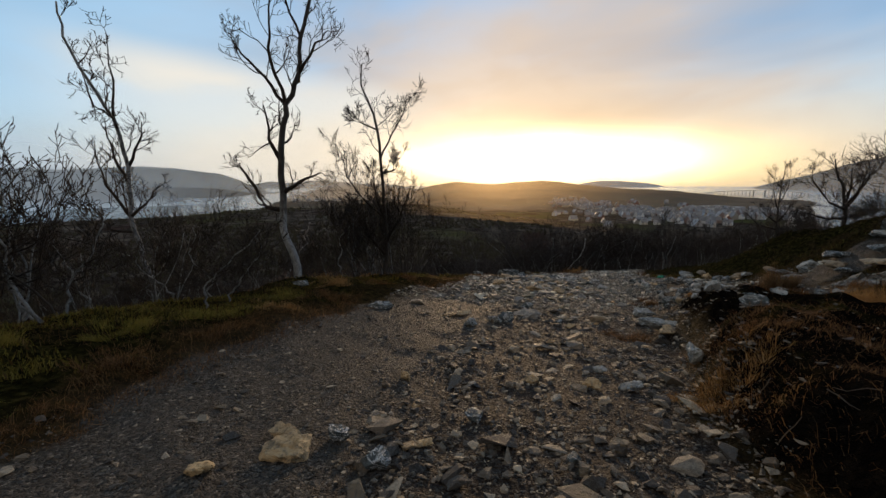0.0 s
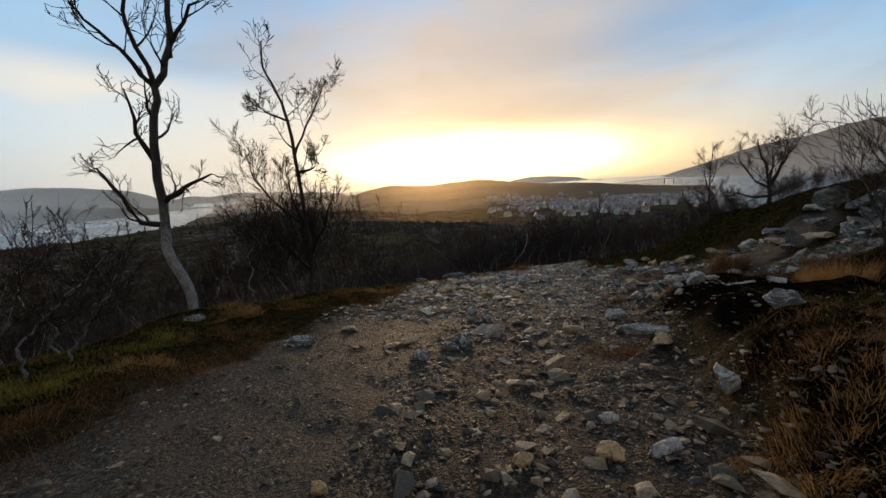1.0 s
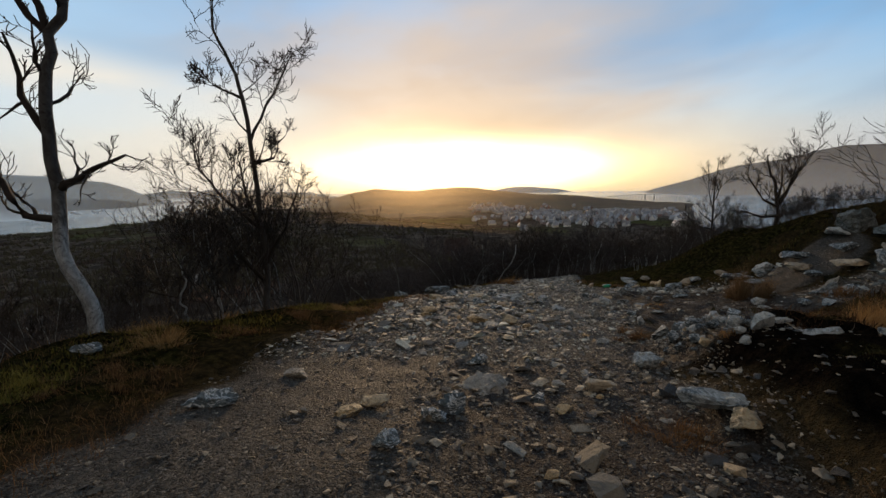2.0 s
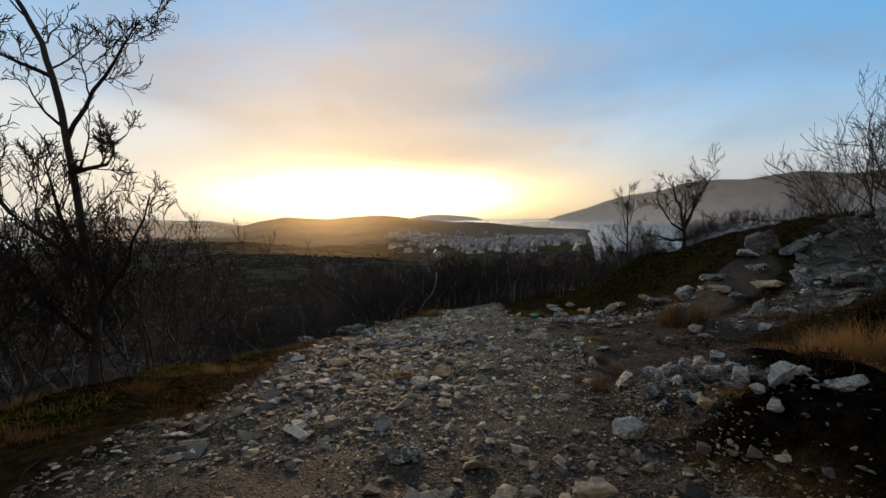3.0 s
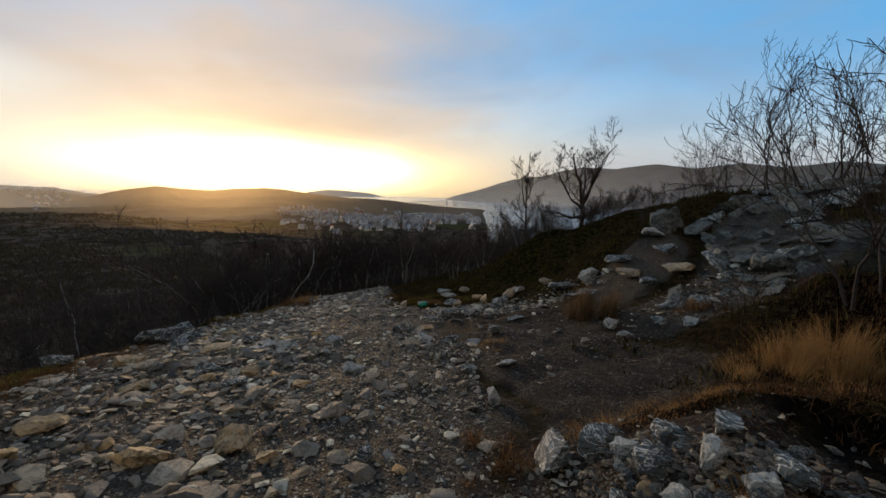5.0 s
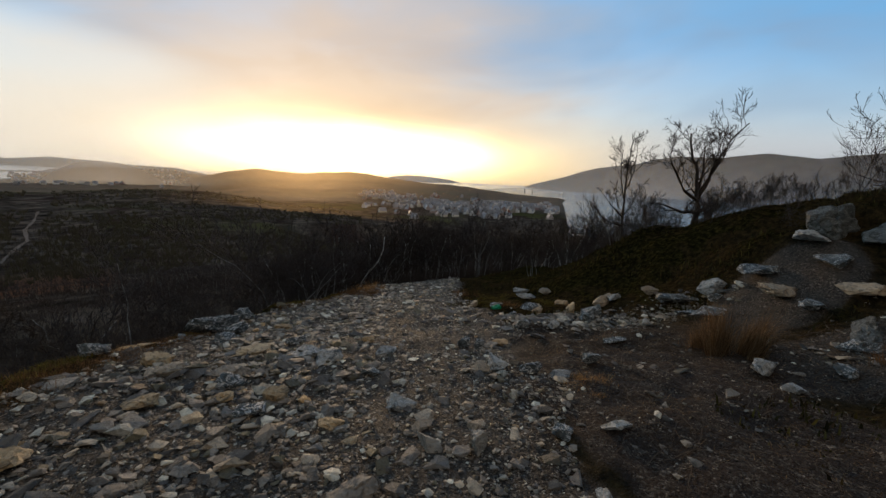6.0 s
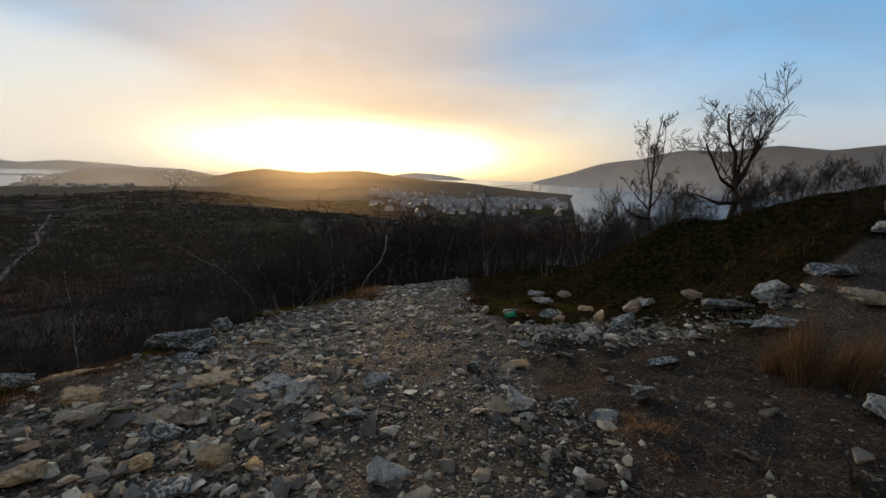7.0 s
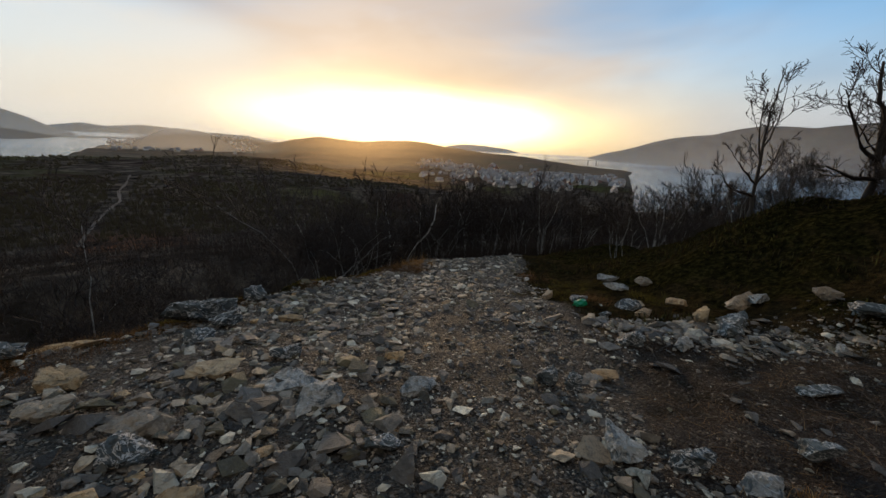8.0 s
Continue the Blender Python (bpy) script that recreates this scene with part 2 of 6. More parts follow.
def m_bark(name="birch_bark", aloft=99.0, pale=1.0):
    k = Mat(name, 0.85, spec=0.2)
    co = k.coord()
    a = k.noise(7, 6, 0.75, co, stretch=(1, 1, 0.7), distort=0.8)
    b = k.noise(26, 4, 0.6, co, stretch=(1, 1, 1.8))
    c = k.ramp(a, [(0.30, (0.02, 0.018, 0.016)), (0.40, (0.12 * pale, 0.118 * pale, 0.115 * pale)), (0.52, (0.34 * pale, 0.345 * pale, 0.34 * pale)), (0.68, (0.56 * pale, 0.57 * pale, 0.56 * pale))])
    c = k.mix(k.step(b, 0.60, 0.70), c, (0.03, 0.026, 0.022))
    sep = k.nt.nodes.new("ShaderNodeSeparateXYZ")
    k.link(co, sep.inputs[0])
    # the upper trunk's silhouette dark against the sky, put into the bark colour
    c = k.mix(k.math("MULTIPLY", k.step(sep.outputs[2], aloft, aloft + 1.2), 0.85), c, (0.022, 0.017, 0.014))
    k.colour(c)
    k.bump(k.math("ADD", a, b), 0.012)
    return k.mat


def m_twig(name="twig_bark", c0=(0.008, 0.006, 0.005), c1=(0.032, 0.023, 0.017)):
    k = Mat(name, 0.8, spec=0.2)
    k.colour(k.mix(k.noise(14, 4, 0.6), c0, c1))
    return k.mat


def m_blade(name, tones):
    k = Mat(name, 0.8, spec=0.08)
    c = k.ramp(k.chance(True), [(i / max(1, len(tones) - 1), c) for i, c in enumerate(tones)])
    k.colour(k.mix(k.noise(3, 3), c, k.mix(0.5, c, (0.03, 0.02, 0.01))))
    tr = k.nt.nodes.new("ShaderNodeBsdfTranslucent")
    k.link(c, tr.inputs[0])
    mx = k.nt.nodes.new("ShaderNodeMixShader")
    mx.inputs[0].default_value = 0.3
    k.link(k.bsdf.outputs[0], mx.inputs[1]), k.link(tr.outputs[0], mx.inputs[2])
    k.link(mx.outputs[0], k.nt.nodes["Material Output"].inputs[0])
    return k.mat


def m_plain(name, c, rough=0.7, metal=0.0, vary=0.25, scale=4.0):
    k = Mat(name, rough, metal)
    n = k.noise(scale, 5, 0.65)
    k.colour(k.mix(k.step(n, 0.3, 0.75), tuple(v * (1 - vary) for v in c), tuple(min(1, v * (1 + vary)) for v in c)))
    return k.mat


def m_water():
    k = Mat("sea_water", 0.12, spec=0.5)
    co = k.place()
    k.colour((0.012, 0.022, 0.03))
    k.rough(k.mix(k.noise(0.004, 3, 0.6, co, stretch=(1, 3, 1)), (0.10, 0.10, 0.10), (0.26, 0.26, 0.26)))
    k.bump(k.noise(0.06, 5, 0.65, co), 2.4)
    return k.mat


GROUND, HILLS, WATER = m_ground(), m_hills(), m_water()
BARK, TWIG, BARK_BACKLIT_TOP = m_bark("birch_bark", 99.0, 0.58), m_twig(), m_bark("birch_bark_backlit_top", 1.1, 0.8)
STONE_GREY = m_stone("trail_stone", [(0.084, 0.076, 0.067), (0.321, 0.276, 0.217), (0.546, 0.403, 0.229), (0.202, 0.201, 0.183), (0.427, 0.380, 0.304), (0.617, 0.391, 0.164), (0.237, 0.218, 0.185)])
STONE_BITS = m_stone("gravel_bits", [(0.018, 0.016, 0.015), (0.152, 0.132, 0.074), (0.045, 0.041, 0.038), (0.290, 0.244, 0.185), (0.068, 0.061, 0.054), (0.198, 0.191, 0.174), (0.528, 0.429, 0.297), (0.077, 0.068, 0.059), (0.251, 0.224, 0.185), (0.036, 0.034, 0.032), (0.750, 0.726, 0.594), (0.172, 0.152, 0.125)], island=True)
STONE_DAMP = m_stone("damp_gravel_bits", [(0.015, 0.012, 0.010), (0.068, 0.056, 0.042), (0.169, 0.131, 0.085), (0.037, 0.032, 0.028), (0.116, 0.095, 0.071), (0.442, 0.360, 0.250), (0.058, 0.048, 0.037), (0.022, 0.020, 0.018)], island=True)
STONE_PALE = m_stone("pale_quartz_rock", [(0.36, 0.36, 0.33), (0.25, 0.255, 0.24)], lichen=0.9, streak=0.5, stain=(0.055, 0.075, 0.085))
STONE_BLUE = m_stone("blue_grey_slate", [(0.040, 0.056, 0.064), (0.10, 0.12, 0.122)], lichen=0.5, streak=0.85)
# tan stone, its albedo raised to hold the low sun's warm light as well
STONE_TAN_LIT = m_stone("warm_lit_tan_rock", [(0.50, 0.345, 0.17), (0.38, 0.28, 0.16)], lichen=0.6)
CRAG = m_stone("lichened_crag", [(0.075, 0.08, 0.072), (0.14, 0.145, 0.13)], lichen=0.9, rough=0.75, streak=0.2, stain=(0.018, 0.02, 0.012))
STRAW = m_blade("straw_grass", [(0.24, 0.12, 0.04), (0.42, 0.25, 0.09), (0.32, 0.16, 0.055), (0.52, 0.36, 0.17)])
RUST = m_blade("rusty_grass", [(0.07, 0.032, 0.015), (0.20, 0.095, 0.035), (0.32, 0.18, 0.075), (0.05, 0.030, 0.016), (0.14, 0.075, 0.03)])
MOSS = m_blade("moss_and_heather", [(0.018, 0.017, 0.005), (0.085, 0.074, 0.014), (0.20, 0.155, 0.03), (0.085, 0.045, 0.016)])
HEATH = m_blade("dark_heather", [(0.006, 0.007, 0.003), (0.034, 0.038, 0.012), (0.045, 0.028, 0.014), (0.012, 0.011, 0.006), (0.11, 0.10, 0.028)])
DEBRIS = m_twig("fallen_stick_bark", (0.03, 0.022, 0.016), (0.12, 0.09, 0.065))


# ---- the lie of the land ----
def hashed(i, j, seed):
    v = np.sin(i * 127.1 + j * 311.7 + seed * 74.7) * 43758.5453
    return v - np.floor(v)


def vnoise(x, y, seed=0):
    i, j = np.floor(x), np.floor(y)
    u, v = x - i, y - j
    u, v = u * u * (3 - 2 * u), v * v * (3 - 2 * v)
    a, b = hashed(i, j, seed), hashed(i + 1, j, seed)
    c, d = hashed(i, j + 1, seed), hashed(i + 1, j + 1, seed)
    return (a * (1 - u) + b * u) * (1 - v) + (c * (1 - u) + d * u) * v - 0.5


def fbm(x, y, seed=0, octaves=4):
    out, amp = 0, 1.0
    for k in range(octaves):
        out = out + amp * vnoise(x * 2 ** k, y * 2 ** k, seed + k)
        amp *= 0.5
    return out


def smooth(v, lo, hi):
    t = np.clip((v - lo) / (hi - lo), 0, 1)
    return t * t * (3 - 2 * t)


TRAIL_Y = (-8, 0, 3, 6, 8, 11, 14, 16, 18, 20.5, 23.7, 30)
TRAIL_L = (-4.2, -3.0, -2.5, -1.7, -0.9, 0.4, 1.5, 2.3, 3.2, 5.6, 8.0, 12.0)
TRAIL_R = (0.8, 1.4, 1.95, 3.2, 4.0, 5.8, 7.2, 7.9, 8.6, 9.7, 11.3, 15.0)
BROW_Y = (-8, 0, 4.5, 6, 8.5, 10, 12, 14, 16, 18, 20.5, 24, 30)
BROW_X = (-6.8, -5.5, -4.6, -4.0, -3.4, -2.3, -0.9, 0.7, 1.8, 2.7, 5.0, 7.4, 11.4)
FOOT_Y = (-8, 0, 5, 8, 11, 14, 17, 20, 24, 30)
FOOT_X = (6, 7, 7.6, 8.1, 9.2, 10.2, 9.9, 10.9, 12.4, 16.5)
# the hill's crest: how far beyond its foot, and its height
CREST_Y = (-8, 4, 5.5, 7.5, 10, 12, 13.3, 14.8, 16.2, 17.3, 20, 24, 30)
CREST_U = (9, 8.5, 8.0, 7.4, 6.2, 5.3, 4.9, 4.4, 4.0, 3.7, 3.2, 2.8, 2.5)
CREST_Z = (2.9, 2.15, 2.0, 1.5, 1.2, 1.15, 0.6, 0.15, -0.4, -1.0, -2.3, -3.6, -4.4)
SIDE_X, SIDE_Y = (4, 6, 8, 9.5, 10.5, 11.5, 13, 15, 17), (11.4, 11.4, 10.8, 9.8, 9.1, 9.0, 9.7, 9.2, 9.0)
SEA = -80.0
EYE_Z = 1.2


def trail(y):
    return np.interp(y, TRAIL_Y, TRAIL_L), np.interp(y, TRAIL_Y, TRAIL_R)


def side_trail(x, y):
    """How far a place lies on the stony branch that climbs to the outcrop."""
    c = np.interp(x, SIDE_X, SIDE_Y)
    climb = smooth(x, 4, 5.5) * smooth(x, 16.5, 14) * smooth(np.abs(y - c), 1.3, 0.6)
    bare = smooth(x, 5.0, 6.5) * smooth(x, 10.8, 9.4) * smooth(np.abs(y - 12.7 + 0.12 * (x - 6)), 2.2, 1.3)
    slabs = smooth(np.hypot((x - 11.1) / 1.7, (y - 11.4) / 1.0), 1.1, 0.75)
    return np.maximum(np.maximum(climb, 0.62 * bare), 0.85 * slabs)


def bedrock(x, y):
    """Where bare rock shows through the heath of the hill."""
    zone = smooth(x, 10.4, 12.0) * smooth(x, 18.0, 16.5) * smooth(y, 0.0, 2.0) * smooth(y, 10.6, 9.2)
    return zone * smooth(fbm(x * 0.5, y * 0.5, 87, 4), -0.22, 0.06)


def near_z(x, y):
    lo, hi = trail(y)
    mid = (lo + hi) / 2
    z = 0.3 - 0.15 * y - 0.035 * np.maximum(0, y - 14) - 0.15 * np.maximum(0, y - 23)
    brow = np.interp(y, BROW_Y, BROW_X)
    z = z + np.interp(y, (9, 13, 16.5), (0.085, 0.06, -0.02)) * np.clip(mid + 1 - x, 0, 6.5)
    s = np.maximum(0, brow - x + 0.25 * fbm(y * 0.7, x * 0.7, 5))
    z = z - np.interp(y, (8, 14), (0.36, 0.62)) * s ** 1.12 - 0.085 * np.maximum(0, s - 1)
    # peaty bank along the right of the trail
    edge = hi + 0.15 * fbm(y * 1.3, y * 0 + 2, 8)
    bank = smooth(x - edge, 0.0, 0.8) * smooth(y, 8.6, 6.9) * (1 - smooth(x - edge, 2.0, 4.0) * smooth(y, 4.0, 6.0)) * (0.60 + 0.16 * fbm(x * 0.9, y * 0.9, 12) + 0.16 * fbm(x * 2.6, y * 2.6, 14, 3))
    z = z + bank
    foot = np.interp(y, FOOT_Y, FOOT_X)
    u = np.maximum(0, x - foot)
    crest = np.interp(y, CREST_Y, CREST_U)
    rise = np.interp(y, CREST_Y, CREST_Z) - (0.3 - 0.15 * y - 0.035 * np.maximum(0, y - 14))
    t = np.minimum(u / crest, 1.0)
    z = z + rise * (0.55 * t + 0.45 * t * t * (3 - 2 * t)) - 0.22 * np.maximum(0, u - crest - 0.4)
    # ledges where the bedrock comes through
    bare = bedrock(x, y)
    step = 0.42 * (x + 0.45 * y) + 1.3 * fbm(x * 0.33, y * 0.33, 83, 3)
    z = z + bare * 0.42 * (smooth(step - np.floor(step), 0.30, 0.55) - (step - np.floor(step)))
    on = smooth(x, lo - 0.3, lo + 0.5) * smooth(x, hi + 0.3, hi - 0.5)
    rough = 0.10 * fbm(x * 0.45, y * 0.45, 1, 3) + 0.045 * fbm(x * 2.2, y * 2.2, 2, 3)
    off = 0.32 * fbm(x * 0.8, y * 0.8, 3, 4) * (1 - on) * (1 - side_trail(x, y)) * (0.4 + smooth(u, 0, 3))
    return z + rough + off + (1 - on) * 0.07 * fbm(x * 3.1, y * 3.1, 44, 3) + on * 0.02 * fbm(x * 7, y * 7, 4, 2)


RIDGES = (
    # distance, reach towards the eye, reach beyond, azimuths, skyline angles
    ("mid", (650, 650), 330, 350, (-180, -90, -47, -42, -34, -29, -24, -18.8, -15, -10, -5, -1, 2, 5, 10, 13, 16, 25, 60, 180),
     (-4.6, -4.5, -4.2, -4.25, -4.1, -3.8, -3.6, -3.55, -3.4, -3.2, -3.25, -3.7, -4.2, -4.8, -5.3, -5.9, -6.6, -8, -9, -9)),
    ("south", (2900, 2900), 1500, 1000, (-28, -24, -18.7, -15.5, -12.7, -7.4, -4.9, -2, 3), (-1.8, -1.5, -1.55, -0.62, -0.46, -0.66, -1.2, -1.5, -1.6)),
    ("island", (2300, 1850), 1450, 700, (-9, -7, -4.8, -2, 0.8, 6.4, 12.3, 17.7, 21.9, 28.8, 34.4, 41.1, 43),
     (-2.1, -1.95, -1.6, -0.75, -0.35, -0.68, -0.16, -0.68, -1.18, -1.46, -2.1, -2.40, -2.75)),
    ("left", (3400, 3400), 1750, 1200, (-110, -60, -47, -43, -36.3, -33, -31, -28.6, -26.8, -25, -23.5), (1.0, 1.2, 1.3, 1.15, 1.6, 1.4, 1.1, 0.78, 0.08, -0.9, -1.35)),
    ("outer", (4600, 4600), 500, 300, (-27, -25, -23, -21, -18, -14, -9, -6), (-1.0, -0.4, 0.0, -0.3, 0.1, -0.2, -0.7, -1.0)),
    ("islet", (4650, 4650), 300, 250, (16.5, 18, 20, 22.5, 25.7, 27.5), (-1.0, -0.55, -0.25, -0.3, -0.6, -1.0)),
    ("right", (4300, 3300), 1100, 1200, (36.0, 36.6, 43.3, 51.2, 59, 65, 75, 90, 120), (-1.05, -0.8, 1.4, 3.25, 3.95, 3.95, 4.0, 4.0, 3.0)),
)


def far_z(x, y):
    r, az = np.hypot(x - 2, y - 4), np.degrees(np.arctan2(x - 2, y - 4))
    z = np.interp(r, (0, 12, 30, 60, 150, 380, 650, 1000, 1300), (0, -2, -7, -15, -33, -40, -46, -86, -90))
    low = np.interp(r, (0, 12, 30, 60, 150, 300, 450, 600, 720, 1000, 1300), (0, -2, -7, -14, -29, -52, -70, -79, -82, -86, -90))
    z = z + (low - z) * smooth(az, 1, 12)
    z = z + (16 + 0.06 * np.minimum(r, 400)) * smooth(r, 10, 120) * smooth(np.abs(az - 20), 85, 130)
    out = z
    for name, (r0, r1), front, back, azs, els in RIDGES:
        R = np.interp(az, (azs[0], azs[-1]), (r0, r1))
        top = EYE_Z + R * np.tan(np.radians(np.interp(az, azs, els)))
        fade = smooth(az, azs[0] - 1.5, azs[0]) * smooth(az, azs[-1] + 1.5, azs[-1]) if azs[0] > -170 else 1.0
        t = np.where(r < R, (R - r) / front, (r - R) / back)
        low = np.where(r < R, -40, -90) if name == "mid" else -90.0
        shape = np.clip(1 - t, 0, 1)
        shape = shape ** (1.25 if name in ("mid", "outer", "islet") else 2.3) if name != "island" else 0.45 * shape ** 2.6 + 0.55 * shape ** 0.9
        h = low + (top - low) * shape * fade
        out = np.maximum(out, np.where(shape * fade > 0, h, -90)) if name != "mid" else np.where(shape > 0, np.maximum(out, h), out)
    shore = smooth(az, -9, -6) * smooth(az + (r - 1300) * 0.0012, 42.2, 40.8) * smooth(r, 2100, 1900) + smooth(az + 25 - (r - 1100) * 0.0042 + 1.5 * fbm(r * 0.004, az * 0.3, 27, 3), -0.8, 0.8) * smooth(az, -3, -5) * smooth(r, 900, 1150) * smooth(r, 3300, 2900)
    out = np.where((shore > 0.05) & (r > 500), np.maximum(out, SEA - 8 + 12 * np.clip(shore, 0, 1)), out)
    rough = smooth(r, 60, 260) * np.minimum(r / 500, 2.2) * (fbm(x * 0.03, y * 0.03, 21, 3) + 0.6 * fbm(x * 0.012, y * 0.012, 25, 3))
    return out + rough


def ground_z(x, y):
    x, y = np.asarray(x, float), np.asarray(y, float)
    w = smooth(np.hypot(x - 5, y - 9), 19, 60)
    return near_z(x, y) * (1 - w) + far_z(x, y) * w


def gz(x, y):
    return float(ground_z(x, y))


# ---- mesh helpers ----
def mesh_of(name, verts, faces, material, flat=False):
    me = bpy.data.meshes.new(name)
    me.from_pydata([tuple(v) for v in verts], [], faces)
    me.materials.append(material)
    me.polygons.foreach_set("use_smooth", [not flat] * len(me.polygons))
    me.update()
    return me


def thing(name, label, category, at=(0, 0, 0), turn=0.0, group="", kind=""):
    ob = tagged(new(name), label, category, group, kind)
    ob.matrix_world = pose(*at, 0, 0, turn)
    return ob


def part(name, me, parent, label="", m=None):
    ob = new(name, me)
    ob.parent = parent
    if m is not None:
        ob.matrix_basis = m
    return tagged(ob, label)


def solo(name, me, label, category, m=None, group="", kind=""):
    ob = tagged(new(name, me), label, category, group, kind)
    if m is not None:
        ob.matrix_world = m
    return ob


# ---- ground and sea ----
def build_ground():
    cx, cy = 1.5, -3.0
    radii = np.concatenate(([0.05, 0.6, 1.2, 1.8], np.arange(2.4, 32, 0.11), 32 * 1.026 ** np.arange(0, 195)))
    radii = np.append(radii[radii < 4850], 4900.0)
    ang = np.radians(np.concatenate((np.arange(-80, 100, 0.27), np.arange(100, 280, 5.0))))
    R, A = np.meshgrid(radii, ang, indexing="ij")
    X, Y = cx + R * np.sin(A), cy + R * np.cos(A)
    Z = ground_z(X, Y)
    nr, na = R.shape
    verts = np.stack((X, Y, Z), -1).reshape(-1, 3)
    i, j = np.meshgrid(np.arange(nr - 1), np.arange(na), indexing="ij")
    k = (j + 1) % na
    quads = np.stack((i * na + j, i * na + k, (i + 1) * na + k, (i + 1) * na + j), -1).reshape(-1, 4)[:, ::-1]
    me = bpy.data.meshes.new("ground")
    me.vertices.add(len(verts))
    me.vertices.foreach_set("co", verts.ravel())
    me.loops.add(quads.size)
    me.loops.foreach_set("vertex_index", quads.ravel().astype(np.int32))
    me.polygons.add(len(quads))
    me.polygons.foreach_set("loop_start", np.arange(0, quads.size, 4, dtype=np.int32))
    me.polygons.foreach_set("loop_total", np.full(len(quads), 4, dtype=np.int32))
    me.materials.append(GROUND), me.materials.append(HILLS)
    dist = np.repeat(R[:-1].reshape(nr - 1, na), 1, 1).reshape(-1)
    me.polygons.foreach_set("material_index", (dist > 1050).astype(np.int32))
    me.polygons.foreach_set("use_smooth", np.ones(len(quads), dtype=bool))
    me.update(calc_edges=True)
    x, y = verts[:, 0], verts[:, 1]
    lo, hi = trail(y)
    lo, hi = lo + 0.7 * fbm(x * 0.9, y * 0.9, 71, 4), hi + (0.4 + 0.4 * smooth(y, 7, 9)) * fbm(x * 0.9, y * 0.9, 73, 4)
    on = smooth(x, lo - 0.5, lo + 0.4) * smooth(x, hi + 0.45, hi - 0.25) * smooth(y, 31, 26)
    on = np.maximum(on, 0.9 * side_trail(x, y))
    on = np.maximum(on, smooth(np.hypot(x - 4.4, y - 7.4), 1.1, 0.6))
    on = np.maximum(on, 0.8 * smooth(x, hi, hi + 0.5) * smooth(x, 8.6, 7.6) * smooth(y, 7.6, 8.4) * smooth(y, 13, 11))
    moss = np.clip(smooth(x, lo, lo - 1.5) + smooth(x - np.interp(y, FOOT_Y, FOOT_X), -1, 1.5) * smooth(y, 8, 12), 0, 1)
    moss = moss * (1 - 0.8 * smooth(y, 6.5, 8.5) * smooth(y, 15, 13) * smooth(x, lo - 1.6, lo - 0.8))
    far = smooth(np.hypot(x - 4, y - 9), 25, 60)
    bearing, reach = np.degrees(np.arctan2(x - 4, y - 10)), np.hypot(x - 4, y - 10)
    rust = smooth(np.abs(bearing + 20), 7.5, 4) * smooth(reach, 95, 110) * smooth(reach, 175, 150) * smooth(fbm(x * 0.03, y * 0.03, 29, 3), -0.35, 0.0)
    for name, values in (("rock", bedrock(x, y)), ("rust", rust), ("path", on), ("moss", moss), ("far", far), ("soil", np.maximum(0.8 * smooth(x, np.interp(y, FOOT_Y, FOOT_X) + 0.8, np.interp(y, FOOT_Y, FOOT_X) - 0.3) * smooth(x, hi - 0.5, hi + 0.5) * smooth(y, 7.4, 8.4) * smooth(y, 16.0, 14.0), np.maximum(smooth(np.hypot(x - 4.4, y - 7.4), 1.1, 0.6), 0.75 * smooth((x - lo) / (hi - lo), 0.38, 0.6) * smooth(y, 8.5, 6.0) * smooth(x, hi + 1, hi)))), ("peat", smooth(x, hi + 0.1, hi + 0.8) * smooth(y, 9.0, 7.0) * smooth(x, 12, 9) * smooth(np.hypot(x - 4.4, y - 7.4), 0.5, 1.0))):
        me.attributes.new(name, "FLOAT", "POINT").data.foreach_set("value", values.astype(np.float32))
    return tagged(new("ground", me), "stony hillside trail, heath and wooded slopes reaching far hills", "ground", kind="structure")


ground = build_ground()


def build_sea():
    n = 96
    verts = [(2, 4, SEA)] + [(2 + 4930 * math.sin(2 * math.pi * k / n), 4 + 4930 * math.cos(2 * math.pi * k / n), SEA) for k in range(n)]
    faces = [(0, 1 + (k + 1) % n, 1 + k) for k in range(n)]
    return tagged(new("water", mesh_of("water", verts, faces, WATER)), "calm fjord water reflecting the evening sky", "water", kind="structure")


build_sea()


